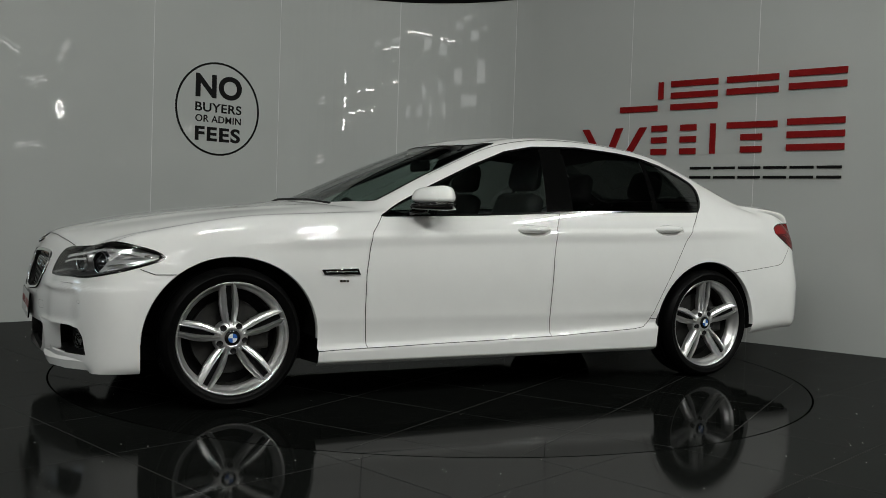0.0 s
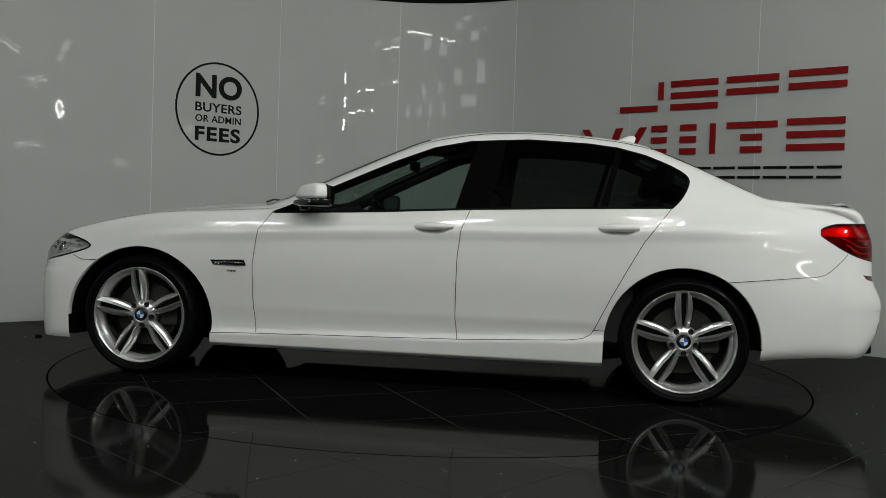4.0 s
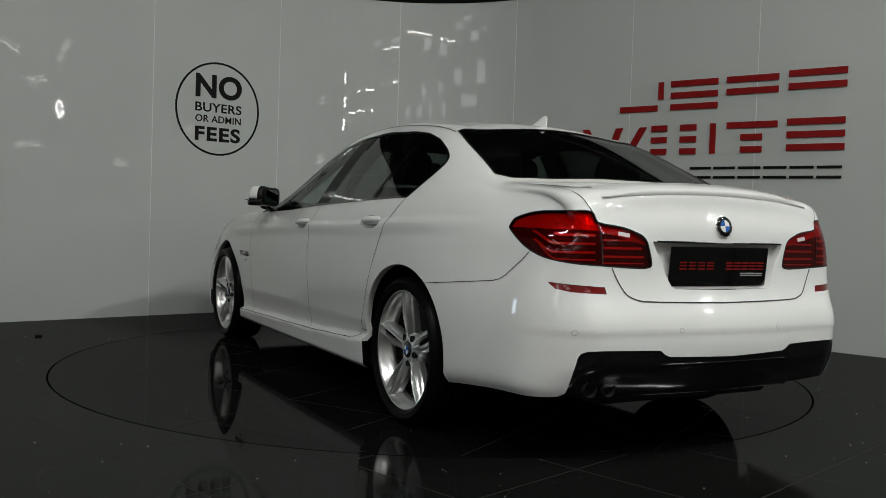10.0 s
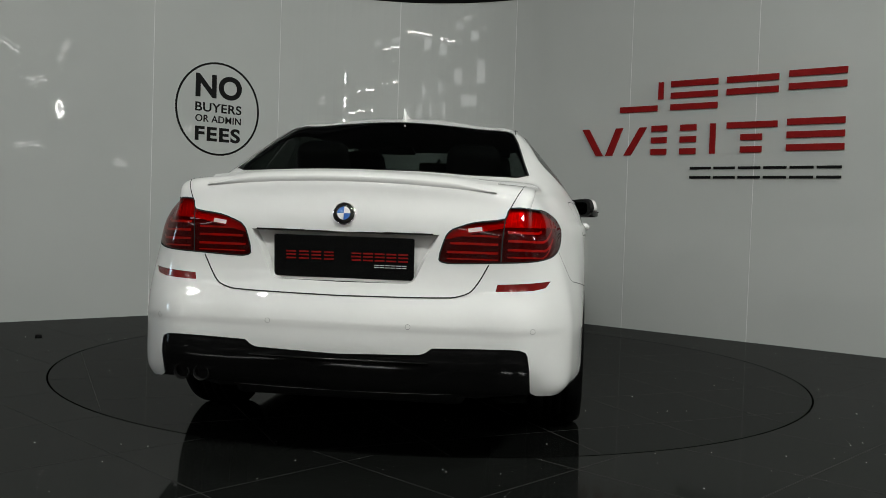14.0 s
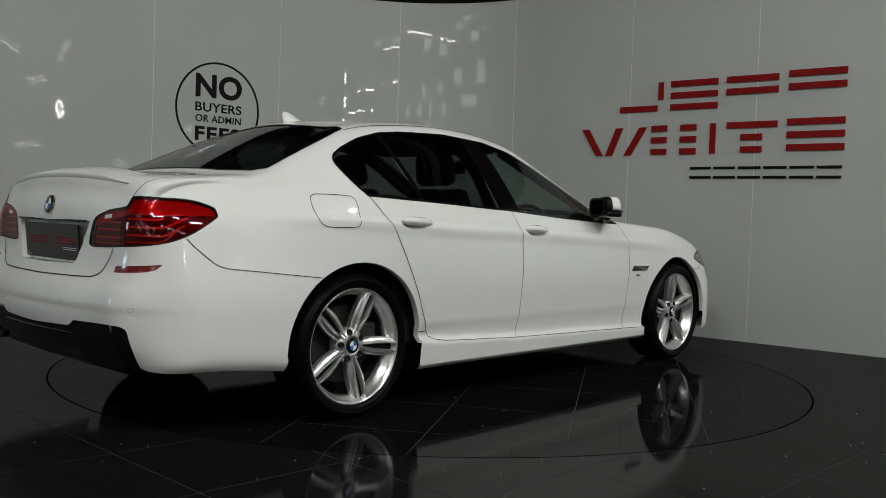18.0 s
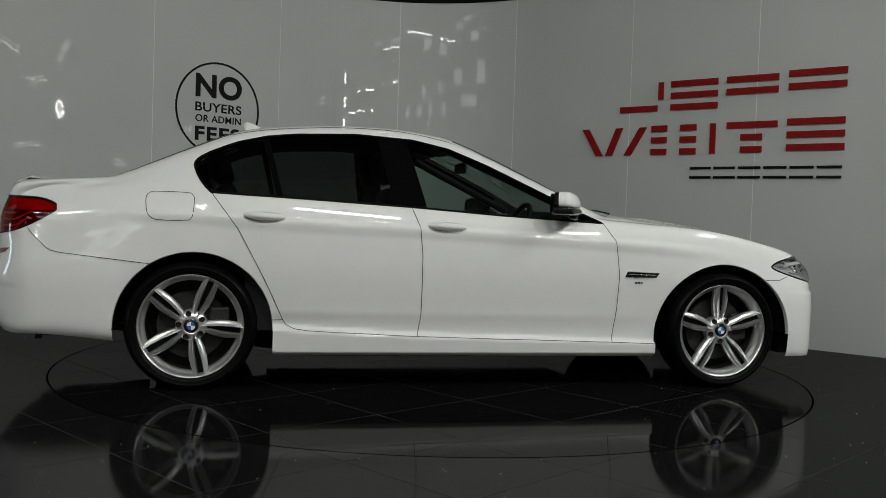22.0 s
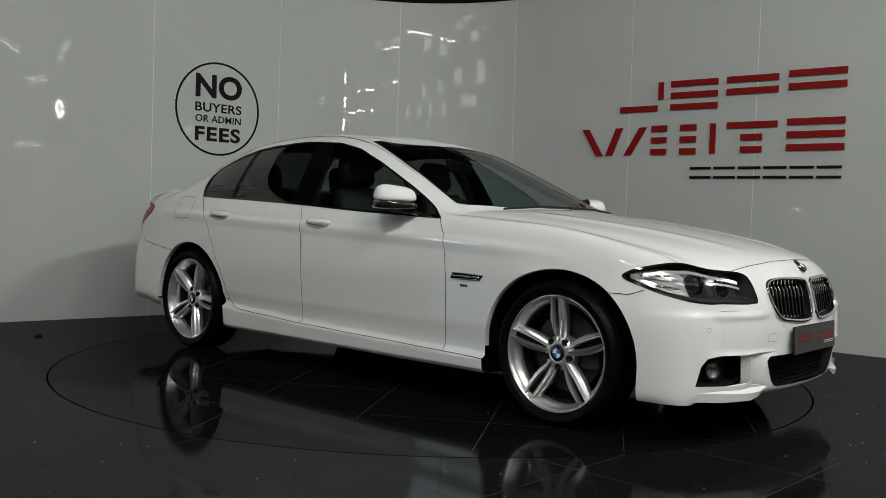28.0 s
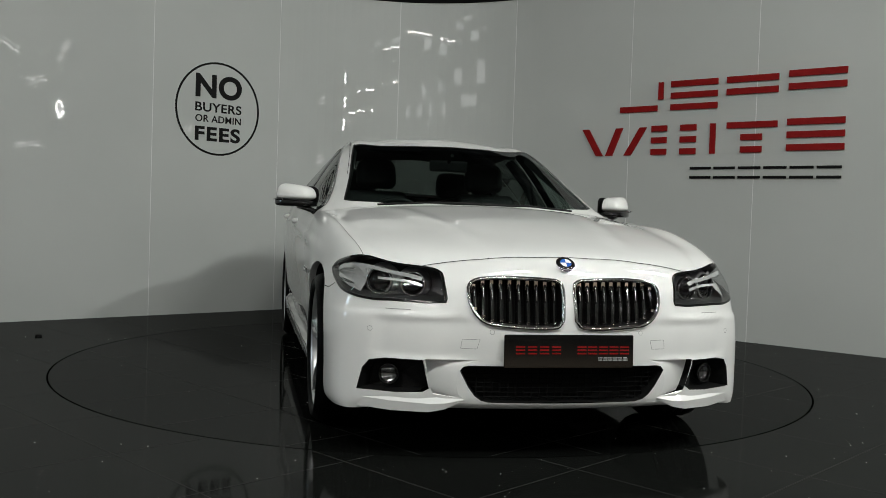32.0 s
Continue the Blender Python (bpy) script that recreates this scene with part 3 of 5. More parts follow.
def smooth_through(bm, levels=3, rounds=6):
    """A subdivided skin that passes through the cage's own points."""
    me = bpy.data.meshes.new("cage")
    bm.to_mesh(me)
    bm.free()
    ob = new("cage", me)
    mod = ob.modifiers.new("s", "SUBSURF")
    mod.levels = mod.render_levels = 2
    n = len(me.vertices)
    want = np.array([v.co[:] for v in me.vertices])
    have = want.copy()
    for r in range(rounds + 1):
        if r == rounds:
            mod.levels = levels
        bpy.context.view_layer.update()
        dg = bpy.context.evaluated_depsgraph_get()
        ev = ob.evaluated_get(dg)
        out = bpy.data.meshes.new_from_object(ev)
        if r == rounds:
            break
        got = np.array([v.co[:] for v in out.vertices[:n]])
        have += (want - got) * 0.9
        me.vertices.foreach_set("co", have.ravel())
        me.update()
        bpy.data.meshes.remove(out)
    bpy.data.objects.remove(ob)
    res = bmesh.new()
    res.from_mesh(out)
    bpy.data.meshes.remove(out)
    return res


CAR_X, CAR_Y = 0.047, 0.029
car = tagged(new("car"), "white four-door saloon with silver five-spoke wheels on the turntable", "car")
skin = smooth_through(car_cage())


def bump01(v, a, b):
    """0 below a, 1 above b, smooth between."""
    t = min(1.0, max(0.0, (v - a) / (b - a)))
    return t * t * (3 - 2 * t)


def sculpt(v):
    """Hollows and edges pressed into the bumpers, the sills and the bonnet."""
    x, y, z = v.co.x, abs(v.co.y), v.co.z
    if x > 1.9:
        # crease under the headlamp
        m = bump01(y, .42, .5) * bump01(z, .555, .575) * (1 - bump01(z, .60, .70))
        v.co.x -= .012 * m
        # upright edge at the bumper's corner: the face inside it lies a little deeper
        m = bump01(z, .385, .41) * (1 - bump01(z, .53, .565)) * (1 - bump01(y, .705, .745)) * bump01(y, .30, .5)
        v.co.x -= .013 * m
    if x < -2.0 and z < .62:
        # horizontal edge across the rear bumper
        m = (1 - bump01(z, .515, .53)) * bump01(z, .3, .36)
        v.co.x += .005 * m * bump01(-x, 2.2, 2.4)
    if abs(x) < 1.15 and z < .40 and y > .7:
        # waist above the sill, sill standing out below the doors
        zs = float(np.interp(x, [-1.1, -.89, -.307, .806, 1.1], [.33, .315, .289, .264, .256]))
        m = bump01(z, zs, zs + .014) * (1 - bump01(z, zs + .014, .43))
        v.co.y -= math.copysign(.017 * m, v.co.y)
        # flat skirt, leaning in a little downwards, with a chamfered foot
        m = 1 - bump01(z, zs - .004, zs + .012)
        skirt = WIDTH(x) - .010 - .10 * (zs - z) - 1.2 * max(0.0, .203 - z)
        v.co.y += (math.copysign(skirt, v.co.y) - v.co.y) * m * bump01(1.15 - abs(x), 0, .06)
    if -2.1 < x < 1.75 and .5 < z < .99 and y > .7:
        # crease through the door handles, fading towards both ends
        zc = CREASE_Z(x)
        m = bump01(z, zc - .07, zc - .003) * (1 - bump01(z, zc - .003, zc + .013))
        v.co.y += math.copysign(.0115 * m * bump01(x, -2.1, -1.6) * (1 - bump01(x, 1.0, 1.75)), v.co.y)
    if .9 < x < 2.15 and z > .74 and y < .62:
        # two ridges along the bonnet, drawing together towards the nose
        r = .30 + (2.1 - x) * .17
        v.co.z += .007 * math.exp(-((y - r) / .05) ** 2) * bump01(x, .95, 1.2) * (1 - bump01(x, 1.9, 2.12))


for v in skin.verts:
    sculpt(v)
skin.normal_update()
bmesh.ops.delete(skin, geom=[f for f in skin.faces if f.calc_center_median().y < 0], context="FACES")
from mathutils.bvhtree import BVHTree
TREE = BVHTree.FromBMesh(skin)
skin.faces.ensure_lookup_table()
skin.verts.index_update()
SKIN_N = [[v.normal.copy() for v in f.verts] for f in skin.faces]
SKIN_P = [[v.co.copy() for v in f.verts] for f in skin.faces]
for f, ns, ps in zip(skin.faces, SKIN_N, SKIN_P):
    for i, p in enumerate(ps):
        if abs(p.y) < 1e-5:
            ns[i].y = 0
            ns[i].normalize()


def smooth_normal(p):
    """The uncut skin's smooth normal nearest to p."""
    co, n, i, d = TREE.find_nearest(p)
    if i is None:
        return Vector((0, 0, 1))
    out, tot = Vector((0, 0, 0)), 0.0
    for q, m in zip(SKIN_P[i], SKIN_N[i]):
        w = 1 / ((q - co).length_squared + 1e-7)
        out += m * w
        tot += w
    return out.normalized()


SIDE, FRONT, REAR, TOP = Vector((0, -1, 0)), Vector((-1, 0, 0)), Vector((1, 0, 0)), Vector((0, 0, -1))
LAMP_F, LAMP_R = Vector((-.75, -.66, 0)).normalized(), Vector((.75, -.66, 0)).normalized()


def flat(p, d):
    """Coordinates of p across the view direction d."""
    if d is TOP:
        return (p[0], p[1])
    right = Vector((d.y, -d.x, 0)).normalized()
    return (p[0] * right.x + p[1] * right.y, p[2])


def rounded(pts, k=4, closed=True):
    """More points along a smooth curve through pts."""
    pts = [Vector(p) for p in pts]
    n, out = len(pts), []
    for i in range(n if closed else n - 1):
        p0 = pts[i - 1] if closed or i else pts[0]
        p1, p2 = pts[i], pts[(i + 1) % n]
        p3 = pts[(i + 2) % n] if closed or i + 2 < n else pts[-1]
        for j in range(k):
            t = j / k
            a = (p2 - p0) * .5 * min(1, (p2 - p1).length / max(1e-6, (p1 - p0).length)) if p1 != p0 else (p2 - p1)
            b = (p3 - p1) * .5 * min(1, (p2 - p1).length / max(1e-6, (p3 - p2).length)) if p3 != p2 else (p2 - p1)
            out.append(p1 * (2 * t**3 - 3 * t**2 + 1) + a * (t**3 - 2 * t**2 + t) + p2 * (3 * t**2 - 2 * t**3) + b * (t**3 - t**2))
    if not closed:
        out.append(pts[-1])
    return out


def lift(pts, d):
    """Flat outline points brought to 3D in front of the skin and dropped on it."""
    out = []
    for p in pts:
        if len(p) == 3:
            q = Vector(p)
        elif d is TOP:
            q = Vector((p[0], p[1], 1.0))
        elif d is SIDE:
            q = Vector((p[0], .9, p[1]))
        else:
            q = Vector((-d.x * 2.4, p[0], p[1]))
        over = q.y if q.y < .0005 else None
        q.y = max(q.y, .0005)
        hit = TREE.ray_cast(q - d * 2.0, d)
        q = hit[0] if hit[0] is not None else TREE.find_nearest(q)[0]
        if over is not None:
            q.y = over
        out.append(q)
    return out


def cut(bm, pts, d, closed=True):
    """Scores the skin along an outline seen in direction d."""
    fl = [flat(p, d) for p in pts]
    x0, x1 = min(p[0] for p in fl) - .1, max(p[0] for p in fl) + .1
    y0, y1 = min(p[1] for p in fl) - .1, max(p[1] for p in fl) + .1
    cand = set()
    for f in bm.faces:
        if f.normal.dot(d) < 0.12:
            u, w = flat(f.calc_center_median(), d)
            if x0 < u < x1 and y0 < w < y1:
                cand.add(f)
    n = len(pts)
    for i in range(n if closed else n - 1):
        a, b = fl[i], fl[(i + 1) % n]
        L = math.hypot(b[0] - a[0], b[1] - a[1])
        if L < 1e-5:
            continue
        ux, uy = (b[0] - a[0]) / L, (b[1] - a[1]) / L
        pick = []
        for f in cand:
            if not f.is_valid:
                continue
            side0 = side1 = False
            tmin, tmax = 1e9, -1e9
            for v in f.verts:
                u, w = flat(v.co, d)
                t, s = (u - a[0]) * ux + (w - a[1]) * uy, -(u - a[0]) * uy + (w - a[1]) * ux
                side0, side1 = side0 or s > 1e-6, side1 or s < -1e-6
                tmin, tmax = min(tmin, t), max(tmax, t)
            if side0 and side1 and tmax > -1e-4 and tmin < L + 1e-4:
                pick.append(f)
        if not pick:
            continue
        p0, p1 = Vector(pts[i]), Vector(pts[(i + 1) % n])
        no = (p1 - p0).cross(d).normalized()
        geom = set(pick)
        for f in pick:
            geom.update(f.edges)
            geom.update(f.verts)
        res = bmesh.ops.bisect_plane(bm, geom=list(geom), plane_co=p0, plane_no=no, dist=1e-6)
        cand.update(g for g in res["geom"] if isinstance(g, bmesh.types.BMFace))


def within(poly, p):
    x, y = p
    c = False
    j = len(poly) - 1
    for i in range(len(poly)):
        (xi, yi), (xj, yj) = poly[i], poly[j]
        if (yi > y) != (yj > y) and x < (xj - xi) * (y - yi) / (yj - yi) + xi:
            c = not c
        j = i
    return c


def ribbon(pts, d, width=.0036, proud=.002, closed=False, mirror=False):
    """A thin line lying on the skin."""
    bm = bmesh.new()
    P = []
    for a, b in zip(pts, pts[1:] + (pts[:1] if closed else [])):
        k = max(1, int((Vector(b) - Vector(a)).length / .015))
        P += [Vector(a).lerp(Vector(b), i / k) for i in range(k)]
    if not closed:
        P.append(Vector(pts[-1]))
    P = [q for q in lift(P, d)]
    rows = []
    n = len(P)
    for i, p in enumerate(P):
        t = (P[(i + 1) % n] if closed else P[min(i + 1, n - 1)]) - (P[i - 1] if closed else P[max(i - 1, 0)])
        nn = smooth_normal(p)
        s = t.cross(nn)
        if s.length < 1e-7:
            continue
        s.normalize()
        rows.append((bm.verts.new(p + s * width / 2 + nn * proud), bm.verts.new(p - s * width / 2 + nn * proud)))
    for a, b in zip(rows, rows[1:] + (rows[:1] if closed else [])):
        bm.faces.new((a[0], a[1], b[1], b[0]))
    return flip(bm) if mirror else bm


def flip(bm):
    for v in bm.verts:
        v.co.y = -v.co.y
    bmesh.ops.reverse_faces(bm, faces=bm.faces[:])
    return bm


# outlines on the left half; two numbers are (x, z) on the side, (x, y) from above, (y, z) from front or rear
DLO = [(.735, .929), (.152, .953), (-.354, .982), (-.914, 1.005), (-1.40, 1.021), (-1.432, 1.052), (-1.457, 1.084), (-1.476, 1.116), (-1.489, 1.147), (-1.494, 1.166), (-1.491, 1.184), (-1.480, 1.200), (-1.462, 1.215), (-1.41, 1.245), (-1.34, 1.276), (-1.27, 1.304), (-1.12, 1.343), (-.964, 1.362), (-.644, 1.377), (-.323, 1.360), (-.12, 1.318), (.10, 1.232), (.42, 1.086), (.60, .998)]
F_SEAM = [(.735, .929), (.80, .835), (.812, .77), (.828, .64), (.824, .455), (.806, .264)]
B_SEAM = [(-.307, .289), (-.293, .40), (-.293, .515), (-.296, .728), (-.313, .879), (-.356, .982)]
R_SEAM = [(-.89, .315), (-.965, .326), (-1.005, .345), (-1.022, .372), (-1.043, .417), (-1.106, .551), (-1.184, .699), (-1.262, .841), (-1.40, 1.021)]
F_DOOR = F_SEAM + B_SEAM + [(.152, .953)]
R_DOOR = B_SEAM[::-1] + R_SEAM + [(-.914, 1.005)]
SILL = [(1.10, .256), (.806, .264), (-.307, .289), (-.89, .315), (-.965, .326), (-1.005, .345), (-1.022, .372), (-1.12, .372), (-1.12, .08), (1.10, .08)]
B_PILLAR = [(-.265, .96), (-.45, .97), (-.53, 1.42), (-.375, 1.42)]
Q_PILLAR = [(-1.03, .99), (-1.065, .99), (-1.17, 1.42), (-1.135, 1.42)]
HEAD = [(1.795, .858, .708), (1.85, .845, .737), (1.95, .806, .762), (2.0, .772, .770), (2.03, .735, .767), (2.085, .645, .746), (2.141, .556, .738), (2.172, .514, .732), (2.200, .492, .716), (2.222, .480, .668), (2.238, .475, .611), (2.18, .69, .612), (2.15, .735, .610), (2.10, .80, .618), (2.0, .848, .640), (1.90, .857, .667), (1.83, .859, .688)]
TAIL = [(-2.176, .802, .906), (-2.19, .79, .937), (-2.272, .75, .965), (-2.364, .69, .970), (-2.429, .603, .971), (-2.446, .587, .932), (-2.463, .478, .915), (-2.476, .398, .887), (-2.480, .376, .863), (-2.484, .353, .775), (-2.481, .389, .764), (-2.467, .596, .773), (-2.43, .705, .781), (-2.365, .768, .797), (-2.30, .80, .827), (-2.235, .812, .868), (-2.186, .808, .898)]
REFL = [(-2.395, .770, .708), (-2.412, .745, .684), (-2.440, .690, .674), (-2.484, .562, .668), (-2.478, .568, .694)]
FOG = [(2.122, .790, .264), (2.136, .772, .348), (2.152, .747, .381), (2.185, .692, .392), (2.25, .552, .393), (2.244, .521, .288), (2.233, .555, .266), (2.196, .646, .262)]
SCOOP_L = [(.548, .396), (.536, .34), (.520, .282), (.510, .262)]
SCOOP_R = [(.345, .396), (.392, .384), (.420, .350), (.426, .300), (.416, .264), (.398, .248)]
SCOOP = SCOOP_R + SCOOP_L[::-1]
HOOD_EDGE = [(2.208, -.02), (2.207, .108), (2.183, .329), (2.159, .457), (2.141, .553), (2.085, .645), (2.03, .735), (2.008, .758), (1.75, .792), (1.513, .812), (1.159, .825), (.98, .81), (.86, .765)]
COWL = [(.86, .765), (.775, .70), (.88, .45), (.945, .16), (.955, -.02)]
SCREEN = [(.925, -.02), (.918, .153), (.853, .447), (.745, .655), (.70, .699), (.42, .642), (.10, .596), (-.085, .565), (-.04, .49), (.055, .30), (.095, .15), (.10, -.02)]
REAR_WIN = [(-1.326, -.02), (-1.335, .225), (-1.30, .50), (-1.31, .548), (-1.465, .583), (-1.70, .622), (-1.82, .645), (-1.872, .60), (-1.91, .4), (-1.925, -.02)]
LID_TOP = [(-1.945, -.02), (-1.93, .4), (-1.885, .62), (-1.895, .66), (-2.1, .662), (-2.34, .642)]
LID_REAR = [(.642, 1.045), (.625, 1.015), (.603, .971), (.587, .93), (.575, .775), (.534, .763), (.50, .70), (.467, .66), (.404, .641), (-.02, .634)]
RECESS = [(-.02, .866), (.351, .866), (.308, .787), (.274, .712), (.262, .694), (.243, .686), (-.02, .683)]
DIFF = [(-.02, .427), (.303, .436), (.325, .445), (.345, .461), (.60, .466), (.655, .464), (.678, .455), (.686, .44), (.694, .385), (.698, .30), (.70, .18), (-.02, .18)]
KIDNEY = [(.376, .687), (.389, .656), (.377, .594), (.346, .553), (.303, .533), (.13, .521), (.05, .526), (.028, .55), (.024, .60), (.022, .654), (.028, .69), (.055, .703), (.231, .709), (.338, .702)]
INTAKE = [(.417, .358), (.408, .369), (.385, .375), (-.02, .378), (-.02, .230), (.298, .232), (.330, .240), (.355, .258), (.380, .290), (.402, .330)]


HANDLES = ((-.165, .884), (-1.13, .908))


def handle_cup(x0, z0, n=22):
    """Outline of the oval cup behind a door handle."""
    return [(x0 + .106 * math.copysign(abs(math.cos(a)) ** .85, math.cos(a)), z0 - .008 + .031 * math.sin(a)) for a in (math.tau * (i + .5) / n for i in range(n))]


def arch_size(x):
    """Middle, half length and height of a wheel arch's opening."""
    return (x + .024, .420, .399) if x > 0 else (x, .400, .398)


def arch(x, n=40):
    cx, rx, rz = arch_size(x)
    pts = [(cx + rx * math.cos(math.pi * i / n), .318 + rz * math.sin(math.pi * i / n)) for i in range(n + 1)]
    return [(cx + rx - .003, .05)] + pts + [(cx - rx + .003, .05)]


def closed3(pts, d, smooth=0):
    p = [Vector((*q, 0)) if len(q) == 2 else Vector(q) for q in pts]
    if smooth:
        p = rounded(p, smooth)
    if len(pts[0]) == 2:
        p = [(q.x, q.y) for q in p]
    return lift(p, d)


REGIONS = [  # name, outline, direction, smoothing
    ("void", arch(1.46), SIDE, 0), ("void", arch(-1.471), SIDE, 0),
    ("b_pillar", None, SIDE, 0), ("q_pillar", None, SIDE, 0),
    ("dlo", DLO, SIDE, 0), ("sill", SILL, SIDE, 0), ("front_door", F_DOOR, SIDE, 0), ("rear_door", R_DOOR, SIDE, 0),
    ("headlamp", HEAD, LAMP_F, 3), ("cup", handle_cup(*HANDLES[0]), SIDE, 0), ("cup", handle_cup(*HANDLES[1]), SIDE, 0),
    ("tail_lamp", TAIL, LAMP_R, 3), ("reflector", REFL, LAMP_R, 0), ("fog", FOG, LAMP_F, 0), ("scoop", SCOOP, FRONT, 0),
    ("kidney", KIDNEY, FRONT, 3), ("intake", INTAKE, FRONT, 0), ("recess", RECESS, REAR, 0), ("diffuser", DIFF, REAR, 0),
    ("windscreen", SCREEN, TOP, 0), ("rear_window", REAR_WIN, TOP, 0),
]
OUT = {}
for name, pts, d, k in REGIONS:
    if pts is None:
        continue
    p3 = closed3(pts, d, k)
    OUT.setdefault(name, []).append((p3, [flat(p, d) for p in p3], d))
    cut(skin, p3, d)
for name, pts in (("b_pillar", B_PILLAR), ("q_pillar", Q_PILLAR)):
    p3 = [Vector((x, .8, z)) for x, z in pts]
    OUT[name] = [(p3, list(pts), SIDE)]
    cut(skin, p3, SIDE)
for pts, d in ((HOOD_EDGE, TOP), (COWL, TOP), (LID_TOP, TOP), (LID_REAR, REAR)):
    cut(skin, lift(pts, d), d, closed=False)
BONNET = HOOD_EDGE + COWL[1:]
LIDT = LID_TOP + [(-2.6, .62), (-2.6, -.02)]
LIDR = LID_REAR + [(-.02, 1.2), (.66, 1.2)]
TAIL_LINE = [Vector(p) for p in ((-2.15, .82, .908), (-2.30, .74, .909), (-2.446, .587, .905), (-2.484, .34, .842))]
cut(skin, TAIL_LINE, LAMP_R, closed=False)
SEAM_F = lift([(1.70, .640), (1.741, .630), (1.84, .629), (1.902, .652), (1.93, .668)], SIDE)
SEAM_R = lift([(-1.68, .648), (-1.706, .650), (-2.141, .694), (-2.18, .704), (-2.27, .782), (-2.305, .825)], SIDE)
cut(skin, SEAM_F, SIDE, closed=False)
cut(skin, SEAM_R, SIDE, closed=False)


def kind_of(f):
    c, n = f.calc_center_median(), f.normal
    if c.y > .55 and c.z < .72:
        for wx in (1.46, -1.471):
            ax, rx, rz = arch_size(wx)
            if abs(c.x - ax) < rx - .004 and (c.z < .318 or ((c.x - ax) / (rx - .002)) ** 2 + ((c.z - .318) / (rz - .002)) ** 2 < 1):
                return "void"
    for name in ("void", "cup", "headlamp", "tail_lamp", "reflector", "fog", "scoop", "kidney", "intake", "recess", "diffuser"):
        for p3, poly, d in OUT[name]:
            if n.dot(d) < 0.12 and within(poly, flat(c, d)):
                if d is SIDE and c.y < .5 or d is LAMP_F and c.x < 1.6 or d is LAMP_R and c.x > -2.0:
                    continue
                if d is FRONT and c.x < 1.9 or d is REAR and c.x > -2.2:
                    continue
                if name == "tail_lamp" and c.z > np.interp(-c.y, [-.82, -.587, -.34], [.908, .905, .842]):
                    return "tail_upper"
                return name
    if n.y > 0 and n.dot(SIDE) < 0.05 and c.y > .45:
        q = (c.x, c.z)
        fq = flat(c, SIDE)
        if within(OUT["dlo"][0][1], fq):
            if within(B_PILLAR, q):
                return "b_pillar"
            if within(Q_PILLAR, q):
                return "q_pillar"
            return "front_glass" if c.x > -.4 else "rear_glass" if c.x > -1.09 else "quarter_glass"
        for name in ("sill", "front_door", "rear_door"):
            if c.y > .7 and within(OUT[name][0][1], fq):
                return name
    q = (c.x, c.y)
    if n.z > 0.05:
        if within(OUT["windscreen"][0][1], q) and c.z > .95:
            return "windscreen"
        if within(OUT["rear_window"][0][1], q):
            return "rear_window"
        if c.z > .70 and within(BONNET, q):
            return "bonnet"
        if c.x < -1.8 and c.z > .98 and n.z > .5 and within(LIDT, q):
            return "boot_lid"
    if c.x < -2.2 and within(LIDR, (c.y, c.z)):
        return "boot_lid"
    if c.x > 1.46:
        zs = np.interp(c.x, [1.70, 1.741, 1.84, 1.902, 2.0], [.640, .630, .629, .652, .70])
        return "front_bumper" if c.z < zs or c.x > 2.06 else "front_wing"
    if c.x < -1.471:
        zs = np.interp(-c.x, [1.68, 1.706, 2.141, 2.18, 2.26, 2.4], [.648, .650, .694, .704, .782, .79])
        return "rear_bumper" if c.z < zs else "upper_body"
    if c.x > .70 and c.z < 1.0:
        return "front_wing"
    return "upper_body"


skin.normal_update()
GROUPS = {}
for f in skin.faces:
    GROUPS.setdefault(kind_of(f), []).append(f)


def shell(name, keys, mat, parent, both, label="", inset=0.0, side=1):
    """One panel made of the scored skin's faces; both: the mirrored half joined on."""
    bm = bmesh.new()
    made, no = {}, []
    for s in ((1, -1) if both else (side,)):
        for key in keys:
            for f in GROUPS.get(key, []):
                vs = []
                for v in f.verts:
                    k = (v.index, s if abs(v.co.y) > 1e-5 else 0)
                    if k not in made:
                        nn = smooth_normal(v.co)
                        p = v.co - nn * inset
                        made[k] = bm.verts.new((p.x, p.y * s, p.z))
                        no.append((nn.x, nn.y * s, nn.z))
                    vs.append(made[k])
                try:
                    bm.faces.new(vs if s > 0 else vs[::-1])
                except ValueError:
                    pass
    ob = part(name, bm, mat, parent, label, smooth=True)
    ob.data.normals_split_custom_set_from_vertices(no)
    return ob


skin.verts.index_update()
shell("upper_body", ["upper_body"], PAINT, car, True, "glossy white roof, pillars and rear quarters")
shell("bonnet", ["bonnet"], PAINT, car, True, "glossy white bonnet with two shallow ridges")
shell("boot_lid", ["boot_lid"], PAINT, car, True, "glossy white boot lid")
shell("front_bumper", ["front_bumper"], PAINT, car, True, "glossy white front bumper")
shell("rear_bumper", ["rear_bumper"], PAINT, car, True, "glossy white rear bumper")
shell("rear_diffuser", ["diffuser"], APRON, car, True, "black rear apron", inset=.004)
shell("windscreen", ["windscreen"], GLASS, car, True, "clear windscreen", inset=.003)
shell("rear_window", ["rear_window"], DARK_GLASS, car, True, "dark tinted rear window", inset=.003)
